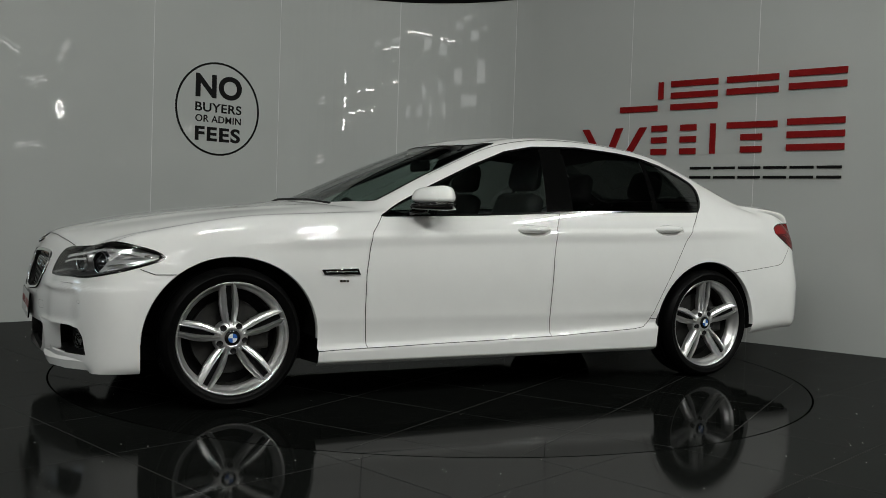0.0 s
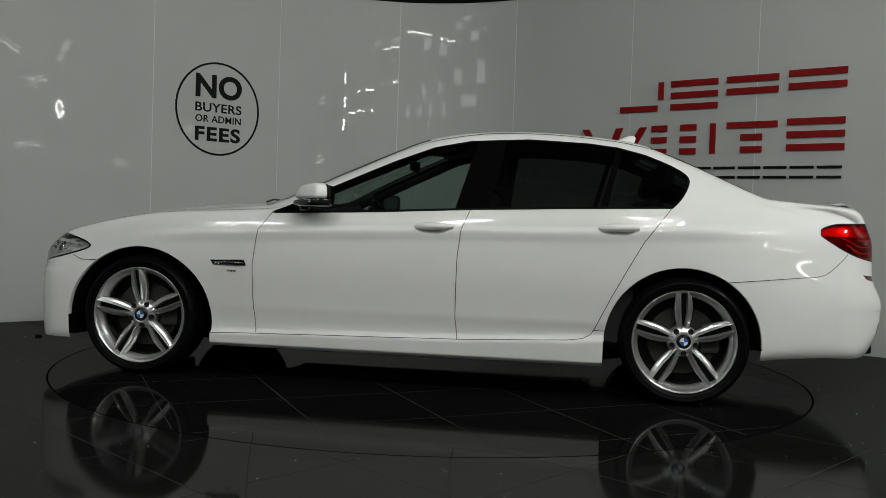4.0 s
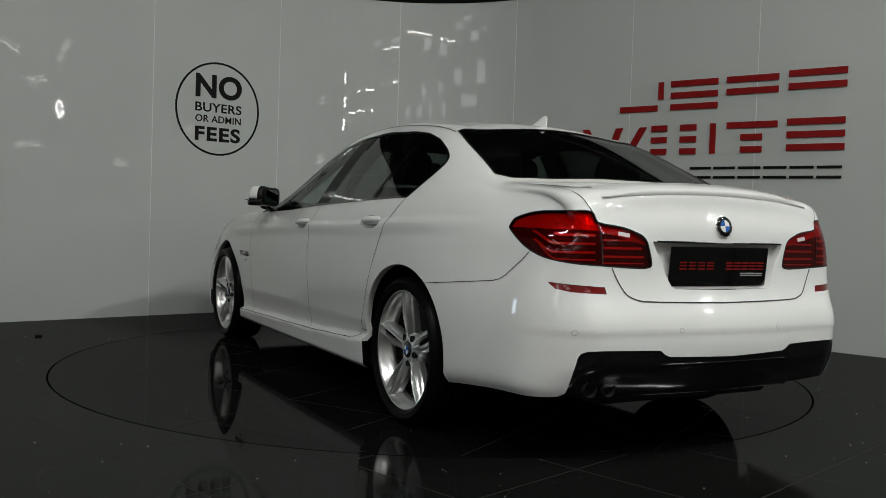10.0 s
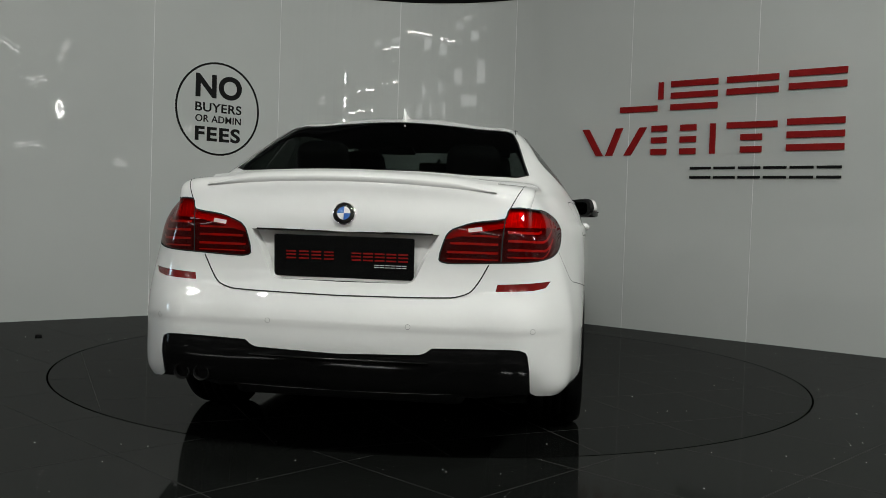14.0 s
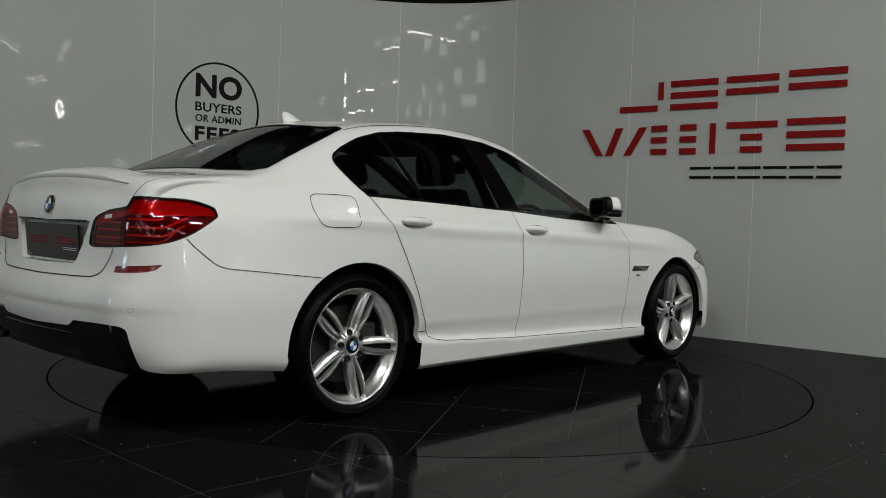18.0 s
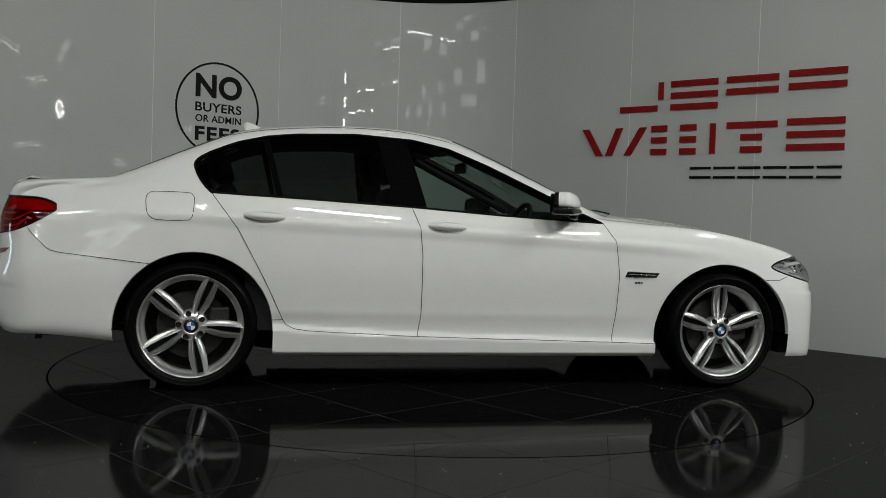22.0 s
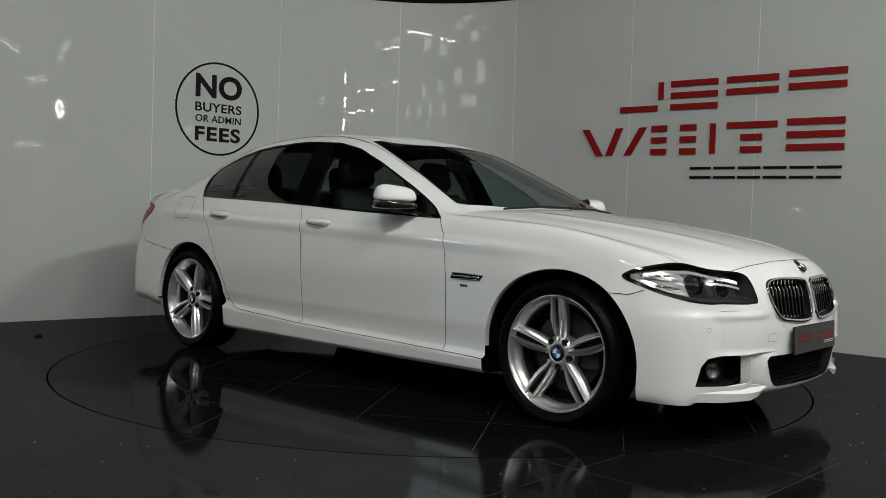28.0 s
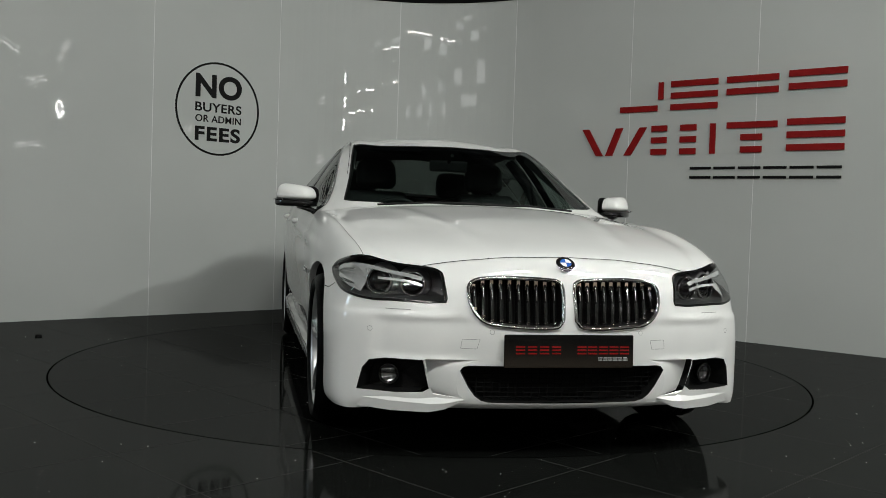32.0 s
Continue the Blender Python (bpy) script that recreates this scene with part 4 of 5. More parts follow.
for s in (1, -1):
    shell("front_wing", ["front_wing"], PAINT, car, False, side=s)
    shell("front_door", ["front_door"], PAINT, car, False, side=s)
    shell("rear_door", ["rear_door"], PAINT, car, False, side=s)
    shell("side_skirt", ["sill"], PAINT, car, False, side=s)
    shell("door_window", ["front_glass"], GLASS, car, False, side=s, inset=.004)
    shell("door_window", ["rear_glass"], DARK_GLASS, car, False, "dark tinted rear door window", side=s, inset=.004)
    shell("quarter_window", ["quarter_glass"], DARK_GLASS, car, False, side=s, inset=.004)
    shell("window_pillar", ["b_pillar"], PILLAR, car, False, side=s, inset=.001)
    shell("window_pillar", ["q_pillar"], PILLAR, car, False, side=s, inset=.001)
    tl = shell("tail_lamp", ["tail_lamp", "tail_upper"], RED_LENS, car, False, "glossy red tail lamp with light bars behind the lens", side=s)
    shell("lamp_bowl", ["tail_lamp"], LAMP_DARK, tl, False, "dark red lamp bowl", side=s, inset=.016)
    shell("lamp_top", ["tail_upper"], LAMP_FIELD, tl, False, "bright red upper lamp field", side=s, inset=.013)
    shell("rear_reflector", ["reflector"], REFLECTOR_RED, car, False, "slim red reflector", side=s, inset=.002)
    shell("headlamp", ["headlamp"], LENS, car, False, "clear headlamp lens", side=s)
# ---- shared shapes for the car's parts ----
def lathe(profile, n=64, closed=False):
    """Turns (radius, y) points round the y axis."""
    bm = bmesh.new()
    rings = []
    for r, y in profile:
        rings.append([bm.verts.new((r * math.cos(2 * math.pi * i / n), y, r * math.sin(2 * math.pi * i / n))) for i in range(n)] if r > 1e-6 else [bm.verts.new((0, y, 0))])
    pairs = list(zip(rings, rings[1:])) + ([(rings[-1], rings[0])] if closed else [])
    for A, B in pairs:
        for i in range(n):
            j = (i + 1) % n
            if len(A) == 1:
                bm.faces.new((A[0], B[j], B[i]))
            elif len(B) == 1:
                bm.faces.new((A[i], A[j], B[0]))
            else:
                bm.faces.new((A[i], A[j], B[j], B[i]))
    bmesh.ops.recalc_face_normals(bm, faces=bm.faces[:])
    return bm


def tube(pts, r, n=8, closed=False, squash=1.0):
    """A round bar along points."""
    bm = bmesh.new()
    P = [Vector(p) for p in pts]
    rows = []
    m = len(P)
    for i, p in enumerate(P):
        t = ((P[(i + 1) % m] - P[i - 1]) if closed else (P[min(i + 1, m - 1)] - P[max(i - 1, 0)])).normalized()
        a = t.cross(Vector((0, 0, 1)) if abs(t.z) < .9 else Vector((1, 0, 0))).normalized()
        b = t.cross(a)
        rr = r(i / (m - 1)) if callable(r) else r
        rows.append([bm.verts.new(p + a * rr * math.cos(2 * math.pi * k / n) + b * rr * squash * math.sin(2 * math.pi * k / n)) for k in range(n)])
    for A, B in zip(rows, rows[1:] + (rows[:1] if closed else [])):
        for k in range(n):
            bm.faces.new((A[k], A[(k + 1) % n], B[(k + 1) % n], B[k]))
    if not closed:
        bm.faces.new(rows[0])
        bm.faces.new(rows[-1][::-1])
    bmesh.ops.recalc_face_normals(bm, faces=bm.faces[:])
    return bm


def soft_box(sx, sy, sz, m=None, bevel=.03, seg=3, taper=1.0, lean=0.0):
    """A rounded box on z = 0, narrowing upwards by taper."""
    bm = bmesh.new()
    bmesh.ops.create_cube(bm, size=1)
    for v in bm.verts:
        k = taper if v.co.z > 0 else 1
        v.co = (v.co.x * sx * k + (lean if v.co.z > 0 else 0), v.co.y * sy * k, (v.co.z + .5) * sz)
    bmesh.ops.bevel(bm, geom=bm.edges[:], offset=bevel, segments=seg, affect="EDGES", profile=.5)
    if m is not None:
        bm.transform(m)
    return bm


def hollow(loop, d, depth, shrink=.9, back=True):
    """Walls running in from an outline along d, and a back."""
    bm = bmesh.new()
    c = sum((Vector(p) for p in loop), Vector()) / len(loop)
    rows = []
    for k in (0, .3, 1):
        f = 1 - (1 - shrink) * k
        rows.append([bm.verts.new(c + (Vector(p) - c) * f + d * depth * k) for p in loop])
    n = len(loop)
    for A, B in zip(rows, rows[1:]):
        for i in range(n):
            bm.faces.new((A[i], A[(i + 1) % n], B[(i + 1) % n], B[i]))
    if back:
        mid = bm.verts.new(sum((v.co for v in rows[-1]), Vector()) / n)
        for i in range(n):
            bm.faces.new((rows[-1][i], rows[-1][(i + 1) % n], mid))
    return bm


def sided(bm, s):
    return bm if s > 0 else flip(bm)


def upright(x, y, z):
    return Matrix.Translation((x, y, z))


# ---- gaps between panels ----
def seam(pts, d, s=1, mat=SEAM, **k):
    part("shut_line", ribbon(pts, d, mirror=s < 0, **k), mat, car)


def xz(pts):
    return [(x, .9, z) for x, z in pts]


for s in (1, -1):
    seam(xz(F_SEAM), SIDE, s)
    seam(xz(B_SEAM), SIDE, s)
    seam(xz([F_SEAM[-1], B_SEAM[0]] + R_SEAM), SIDE, s)
    seam(xz([F_SEAM[-1], (1.069, .256)]), SIDE, s)
    seam(xz([(-1.022, .372), (-1.082, .370)]), SIDE, s, width=.0035)
    seam(xz([(1.75, .630), (1.84, .629), (1.905, .653)]), SIDE, s, width=.0035)
    seam(xz([(-1.690, .649), (-2.141, .694), (-2.175, .703), (-2.20, .718), (-2.27, .782), (-2.295, .812)]), SIDE, s, width=.003)
    seam([(x, y, 1) for x, y in HOOD_EDGE[7:]], TOP, s, FINE_LINE, width=.003)
    seam([(x, max(y, 0), 1) for x, y in HOOD_EDGE[:5]], TOP, s, width=.0035)
    seam([(-2.24, .652, 1), (-2.34, .642, 1)], TOP, s, width=.003)
    seam([(-2.4, max(y, 0), z) for y, z in LID_REAR[:3]], REAR, s)
    seam(rounded([Vector((-2.4, max(y, 0), z)) for y, z in LID_REAR[5:]], 4, False), REAR, s, width=.005)
    seam([(.37, .652, 1), (.10, .612, 1), (-.10, .588, 1)], TOP, s, width=.003)
    seam([(-.10, .588, 1), (-.4, .555, 1), (-.75, .548, 1), (-1.1, .55, 1), (-1.31, .562, 1)], TOP, s, width=.006)
    # trim line round the side windows
    part("window_trim", ribbon(xz(DLO), SIDE, width=.012, proud=.002, closed=True, mirror=s < 0), BLACK_GLOSS, car)
    part("window_seal", ribbon([(x, y, 1) for x, y in SCREEN[3:8]], TOP, width=.012, proud=.0018, mirror=s < 0), BLACK_PLASTIC, car)
    part("window_seal", ribbon([(x, max(y, 0), 1) for x, y in REAR_WIN], TOP, width=.010, proud=.0015, mirror=s < 0), BLACK_PLASTIC, car)
FUEL = [(-1.722, .967), (-1.717, 1.000), (-1.689, 1.015), (-1.503, 1.013), (-1.482, .990), (-1.487, .90), (-1.503, .876), (-1.667, .873), (-1.708, .90)]
fuel3 = rounded([Vector((x, .9, z)) for x, z in FUEL], 3)
part("fuel_flap", ribbon(fuel3, SIDE, width=.0035, closed=True, mirror=True), SEAM, car, "outline of the fuel flap")
for y0 in (1, -1):
    # towing-eye cover and washer flap drawn by their gaps
    sq = [(2.3, y, z) for y, z in ((.345, .475), (.41, .475), (.415, .44), (.355, .44))]
    part("tow_cover" if y0 < 0 else "sensor_cover", ribbon(sq, FRONT, width=.0015, closed=True, mirror=y0 < 0), FINE_LINE, car)
    part("washer_flap", ribbon([(2.2, .60, .578), (2.2, .69, .578)], FRONT, width=.002, mirror=y0 < 0), FINE_LINE, car)
    for k, (y, z, d) in enumerate(((.30, .505, FRONT), (.745, .50, FRONT), (.258, .535, REAR), (.70, .530, REAR))):
        ring = [(0, y + .009 * math.cos(a), z + .009 * math.sin(a)) for a in np.linspace(0, 2 * math.pi, 15)[:-1]]
        ring = [(-d.x * 2.3, p[1], p[2]) for p in ring]
        part("parking_sensor", ribbon(ring, d, width=.0013, closed=True, mirror=y0 < 0), FINE_LINE, car)

# ---- wheel arches, underside ----
for s in (1, -1):
    for cx in (1.46, -1.471):
        pts = lift(arch(cx)[1:-1], SIDE)
        ax, arx, arz = arch_size(cx)
        bm = bmesh.new()
        rows = []
        for dy, dr, dn in ((0, 0, 0), (.008, -.004, 0), (.03, -.002, 0)):
            rows.append([bm.verts.new((ax + (p.x - ax) * (1 + dr / arx), p.y - dy, .318 + (p.z - .318) * (1 + dr / arx))) for p in pts])
        for A, B in zip(rows, rows[1:]):
            for i in range(len(A) - 1):
                bm.faces.new((A[i], A[i + 1], B[i + 1], B[i]))
        bmesh.ops.recalc_face_normals(bm, faces=bm.faces[:])
        part("arch_lip", sided(bm, s), PAINT, car, smooth=True)
        bm = bmesh.new()
        rows = []
        n = len(pts) - 1
        for deep in (False, True):
            rows.append([bm.verts.new((ax + (arx + .006) * math.cos(math.pi * i / n), .50 if deep else pts[i].y - .022, .318 + (arz + .008) * math.sin(math.pi * i / n))) for i in range(n + 1)])
        for i in range(n):
            bm.faces.new((rows[0][i], rows[0][i + 1], rows[1][i + 1], rows[1][i]))
        bm.faces.new(rows[1])
        part("wheel_arch_liner", sided(bm, s), BLACK_PLASTIC, car)
plan = ((2.12, .60), (2.02, .76), (1.93, .76), (1.90, .50), (1.02, .50), (.98, .74), (-1.00, .74), (-1.05, .50), (-1.92, .50), (-1.95, .64), (-2.30, .64), (-2.40, .50))
pan = bmesh.new()
lower = [pan.verts.new((x, y, .160 if abs(x) < 1.5 else .190 if x > 0 else .262)) for x, y in plan + tuple((x, -y) for x, y in plan[::-1])]
upper = [pan.verts.new((v.co.x, v.co.y, .30)) for v in lower]
pan.faces.new(lower)
pan.faces.new(upper[::-1])
for i in range(len(lower)):
    j = (i + 1) % len(lower)
    pan.faces.new((lower[i], lower[j], upper[j], upper[i]))
bmesh.ops.recalc_face_normals(pan, faces=pan.faces[:])
part("underbody", pan, BLACK_PLASTIC, car)
part("exhaust_box", soft_box(.30, .9, .10, upright(-2.2, 0, .22), .03), BLACK_PLASTIC, car)

# ---- front: grilles, lamps, plate ----
for s in (1, -1):
    loop = OUT["kidney"][0][0]
    g = part("kidney_grille", sided(hollow(loop, FRONT, .07, .96), s), BLACK_PLASTIC, car, "black grille opening")
    part("chrome_frame", sided(tube([p + Vector((.004, 0, 0)) for p in loop], .0085, 8, True), s), CHROME, g, "bright chrome surround", smooth=True)
    for i in range(10):
        y = .052 + i * .0345
        top = .697 if .05 < y < .345 else .68
        low = float(np.interp(y, [.02, .13, .30, .35, .39], [.535, .527, .54, .565, .62])) + .004
        xt = float(np.interp(y, [0, .4], [2.262, 2.222])) - .004
        xb = float(np.interp(y, [0, .4], [2.300, 2.262])) - .006
        bar = bmesh.new()
        rows = []
        for z, x in ((top, xt), ((top + low) / 2, (xt + xb) / 2 + .006), (low, xb)):
            rows.append([bar.verts.new(v) for v in ((x - .04, y - .006, z), (x - .002, y - .0058, z), (x, y, z), (x - .002, y + .0058, z), (x - .04, y + .006, z))])
        for A, B in zip(rows, rows[1:]):
            for k in range(4):
                bar.faces.new((A[k], A[k + 1], B[k + 1], B[k]))
        bar.faces.new(rows[0])
        bar.faces.new(rows[-1][::-1])
        bmesh.ops.recalc_face_normals(bar, faces=bar.faces[:])
        part("grille_bar", sided(bar, s), BLACK_GLOSS, g)
        # chrome edge tapers out halfway down, shaped to the highlight on the bar
        edge = [Vector((xt + .001, y, top - .02)), Vector((xt * .75 + xb * .25 + .005, y, top * .75 + low * .25)), Vector(((xt + xb) / 2 + .004, y, (top + low) / 2))]
        part("grille_bar_edge", sided(tube(rounded(edge, 4, False), lambda t: .0040 - .0030 * t, 6), s), CHROME, g, smooth=True)
        tip = box_bm(xt - .012, xt + .003, y - .0066, y + .0066, top - .034, top + .001, .001)
        part("grille_bar_tip", sided(tip, s), CHROME, g)
        tip = box_bm(xb - .014, xb + .002, y - .0060, y + .0060, low - .001, low + .009, .001)
        part("grille_bar_tip", sided(tip, s), CHROME, g)
    # fog lamp in its recess
    loop = OUT["fog"][0][0]
    sunk = [p - Vector((.048 * min(1, max(0, (.66 - p.y) / .11)), 0, 0)) for p in loop]
    f = part("fog_recess", sided(hollow(sunk, LAMP_F, .07, .92), s), BLACK_PLASTIC, car, "black fog lamp recess")
    n = len(loop)
    edges = (bmesh.new(), bmesh.new())
    for i in range(n):
        j = (i + 1) % n
        edge = edges[loop[i].z > .33]
        if min(loop[i].y, loop[j].y) < .66 and abs(loop[i].z - loop[j].z) < abs(loop[i].y - loop[j].y):
            edge.faces.new([edge.verts.new(p) for p in (loop[i], loop[j], sunk[j], sunk[i])])
    edges[0].free()
    for edge in edges[1:]:
        bmesh.ops.remove_doubles(edge, verts=edge.verts[:], dist=.0005)
        part("bumper_brow", sided(edge, s), PAINT, car)
    # hollow channel between the fog lamp and the lower grille
    grid = bmesh.new()
    rows, lips = [], ([], [])
    for v in np.linspace(0, 1, 13):
        a = [float(np.interp(v, np.linspace(0, 1, len(SCOOP_L)), [q[k] for q in SCOOP_L])) for k in (0, 1)]
        b = [float(np.interp(v, np.linspace(0, 1, len(SCOOP_R)), [q[k] for q in SCOOP_R])) for k in (0, 1)]
        row = []
        for u in np.linspace(0, 1, 13):
            p = lift([(a[0] + (b[0] - a[0]) * u, a[1] + (b[1] - a[1]) * u)], FRONT)[0]
            sunk_p = p - Vector((.048 * (1 - u) ** 1.3, 0, 0))
            row.append(grid.verts.new(sunk_p))
            if v in (0, 1):
                lips[int(v)].append((p, sunk_p))
        rows.append(row)
    for A, B in zip(rows, rows[1:]):
        for k in range(12):
            grid.faces.new((A[k], A[k + 1], B[k + 1], B[k]))
    bmesh.ops.recalc_face_normals(grid, faces=grid.faces[:])
    part("bumper_channel", sided(grid, s), PAINT, car, smooth=True)
    for lip in lips[:1]:
        edge = bmesh.new()
        for (p, q), (p2, q2) in zip(lip, lip[1:-1]):
            edge.faces.new([edge.verts.new(c) for c in (p, p2, q2, q)])
        bmesh.ops.remove_doubles(edge, verts=edge.verts[:], dist=.0002)
        part("bumper_brow", sided(edge, s), PAINT, car)
    # pointed flap under the fog lamp
    flap = bmesh.new()
    rows = []
    for T3, C3, L3 in (((2.095, .797, .262), (2.108, .798, .236), (2.100, .794, .197)), ((2.180, .646, .259), (2.192, .665, .230), (2.186, .661, .192)),
                       ((2.224, .520, .267), (2.250, .530, .227), (2.244, .528, .194)), ((2.236, .460, .256), (2.262, .468, .230), (2.254, .466, .206)), ((2.252, .398, .247), (2.261, .395, .243), (2.256, .395, .239))):
        rows.append([flap.verts.new(c) for c in (T3, C3, L3, (L3[0] - .12, L3[1] - .02, L3[2] + .012))])
    for A, B in zip(rows, rows[1:]):
        for k in range(3):
            flap.faces.new((A[k], A[k + 1], B[k + 1], B[k]))
    flap.faces.new(rows[0])
    bmesh.ops.recalc_face_normals(flap, faces=flap.faces[:])
    part("bumper_flap", sided(flap, s), PAINT, car, "pointed white flap under the fog lamp", smooth=True).data.set_sharp_from_angle(angle=radians(38))
    c = Vector((2.135, .665, .322))
    m = Matrix.Translation(c) @ Matrix.Rotation(radians(-68), 4, "Z")
    bm = lathe([(.031, -.03), (.040, -.01), (.042, .0), (.038, .006), (.034, .0)], 32)
    bm.transform(m)
    part("fog_lamp", sided(bm, s), BLACK_GLOSS, f, "round black-ringed fog lamp", smooth=True)
    bm = lathe([(.034, .0), (.026, .007), (0, .011)], 32)
    bm.transform(m)
    part("fog_lens", sided(bm, s), LENS, f, smooth=True)
    bm = lathe([(.034, -.012), (.02, -.022), (0, -.026)], 24)
    bm.transform(m)
    part("fog_reflector", sided(bm, s), DARK_CHROME, f, smooth=True)
    # headlamp bucket with two ringed projectors
    loop = OUT["headlamp"][0][0]
    h = part("headlamp_housing", sided(hollow(loop, LAMP_F, .085, .80), s), LAMP_TRIM, car, "dark headlamp housing with ringed projectors")
    part("lamp_rim", ribbon(loop, LAMP_F, width=.009, proud=.001, closed=True, mirror=s < 0), BLACK_GLOSS, h)
    for c, r, turn in (((2.050, .700, .674), .050, -62), ((2.120, .578, .670), .046, -75)):
        m = Matrix.Translation(c) @ Matrix.Rotation(radians(turn), 4, "Z")
        for name, prof, mat in (("lamp_ring", [(r - .003, .004), (r, .007), (r + .003, .004), (r + .002, -.03), (r - .002, -.03)], CHROME),
                                ("projector", [(r - .006, -.012), (r * .6, .002), (r * .3, .009), (0, .011)], BLACK_GLOSS), ("projector_shroud", [(r + .004, -.01), (r + .020, -.03), (r + .022, -.05)], LAMP_GREY)):
            bm = lathe(prof, 40)
            bm.transform(m)
            part(name, sided(bm, s), mat, h, smooth=True)
    # two bright strips along the lamp's top, the lower one on the inner half only
    for name, pts, tall in (("chrome_brow", ((1.87, .832, .726), (1.95, .797, .744), (2.02, .727, .748), (2.085, .632, .728), (2.128, .562, .716), (2.150, .530, .706)), .0085),
                            ("chrome_brow", ((2.055, .660, .705), (2.105, .592, .700), (2.140, .550, .690), (2.158, .528, .682)), .0055)):
        line = [p + Vector((0, 0, -.012)) for p in rounded([Vector(p) for p in pts], 4, False)]
        part(name, ribbon(line, LAMP_F, width=2 * tall, proud=-.004, mirror=s < 0), LAMP_BRIGHT, h, "bright strip in the headlamp")
    # faceted reflector filling the outer corner
    corner = bmesh.new()
    up_c = [Vector(p) for p in ((1.835, .850, .716), (1.88, .832, .730), (1.93, .806, .740), (1.985, .768, .738), (2.02, .740, .722))]
    lo_c = [Vector(p) for p in ((1.845, .857, .698), (1.89, .855, .682), (1.95, .848, .664), (2.02, .830, .648), (2.085, .790, .634))]
    rng_l = random.Random(3)
    rows = [[corner.verts.new(a.lerp(b, f) + LAMP_F * (.016 + .022 * rng_l.random())) for f in (0, .25, .5, .75, 1)] for a, b in zip(up_c, lo_c)]
    for A, B in zip(rows, rows[1:]):
        for k in range(4):
            corner.faces.new((A[k], A[k + 1], B[k + 1]))
            corner.faces.new((A[k], B[k + 1], B[k]))
    bmesh.ops.recalc_face_normals(corner, faces=corner.faces[:])
    part("corner_reflector", sided(corner, s), LAMP_BRIGHT, h, "bright faceted corner reflector")
    for pts in (((1.86, .850, .706), (2.00, .800, .716)), ((1.93, .852, .676), (2.05, .808, .662))):
        a, b = Vector(pts[0]) + LAMP_F * .014, Vector(pts[1]) + LAMP_F * .016
        part("lamp_divider", sided(tube([a.lerp(b, k / 5) for k in range(6)], lambda t: .002 + .0035 * math.sin(math.pi * t), 8), s), CHROME, h, smooth=True)
loop = OUT["intake"][0][0]
full = [p for p in loop if p.y > -.001]
full = [p for p in full] + [Vector((p.x, -p.y, p.z)) for p in full[::-1] if p.y > .01]
order = sorted(full, key=lambda p: math.atan2(p.z - .305, p.y / 2.6))
ik = part("lower_grille", hollow(order, FRONT, .09, .95), BLACK_PLASTIC, car, "black lower grille with fine mesh")
for i in range(7):
    z = .248 + i * .0185
    half = float(np.interp(z, [.236, .262, .315, .36], [.29, .335, .38, .41]))
    pts = [Vector((2.262 - .20 * (y / .42) ** 2 * .16 - .012, y, z)) for y in np.linspace(-half, half, 15)]
    part("mesh_bar", tube(pts, .0030, 5), GAP, ik)
for i in range(-12, 13):
    y = i * .031
    part("mesh_bar", tube([Vector((2.25 - .03 * (y / .42) ** 2, y, z)) for z in (.24, .30, .372)], .0026, 5), GAP, ik)


def plate(name, m, w, h, label):
    """A black show plate with red and white marks; local x across, z up, facing -y."""
    bm = box_bm(-w / 2, w / 2, -.004, .004, -h / 2, h / 2, .003)
    bm.transform(m)
    ob = part(name, bm, PLATE_BLACK, car, label)
    cells = [(-.215 + i * .0475, "red") for i in range(4)] + [(.03 + i * .0435, "red") for i in range(5)]
    for x, kind in cells:
        for z0, z1 in ((.012, .0175), (.000, .0055), (-.013, -.0075)):
            b = box_bm(x, x + .036, -.0055, -.0042, z0 + .002, z1 + .002)
            b.transform(m)
            part("red_bar", b, RED, ob)
    for i in range(6):
        for z0, z1 in ((-.026, -.0235), (-.034, -.0315)):
            b = box_bm(.115 + i * .0205, .132 + i * .0205, -.0055, -.0042, z0, z1)
            b.transform(m)
            part("white_bar", b, WHITE_INK, ob)
    return ob


plate("front_plate", Matrix.Translation((2.318, 0, .437)) @ Matrix.Rotation(radians(90), 4, "Z") @ Matrix.Rotation(radians(-3), 4, "X"), .52, .125, "black show plate with red and white bars")


def roundel(name, c, normal, r):
    """Round emblem: dark ring, blue and white quarters, chrome edge."""
    q = Vector(normal).normalized().to_track_quat("Y", "Z").to_matrix().to_4x4()
    m = Matrix.Translation(c) @ q
    bm = lathe([(r, -.006), (r, .001), (r * .96, .004), (r * .6, .006), (0, .007)], 40)
    bm.transform(m)
    ob = part(name, bm, BLACK_GLOSS, car, "round emblem with blue and white quarters", smooth=True)
    bm = lathe([(r * .94, .003), (r, .005), (r * 1.05, .001), (r * 1.05, -.006)], 40)
    bm.transform(m)
    part("chrome_ring", bm, CHROME, ob, smooth=True)
    for k in range(4):
        bm = bmesh.new()
        n = 8
        cv = bm.verts.new((0, .0085, 0))
        arc = [bm.verts.new((r * .6 * math.cos(math.pi / 2 * (k + i / n)), .0075, r * .6 * math.sin(math.pi / 2 * (k + i / n)))) for i in range(n + 1)]
        for i in range(n):
            bm.faces.new((cv, arc[i + 1], arc[i]))
        bm.transform(m)
        bmesh.ops.recalc_face_normals(bm, faces=bm.faces[:])
        part("emblem_quarter", bm, BLUE if k % 2 == 0 else WHITE_INK, ob)
    return ob


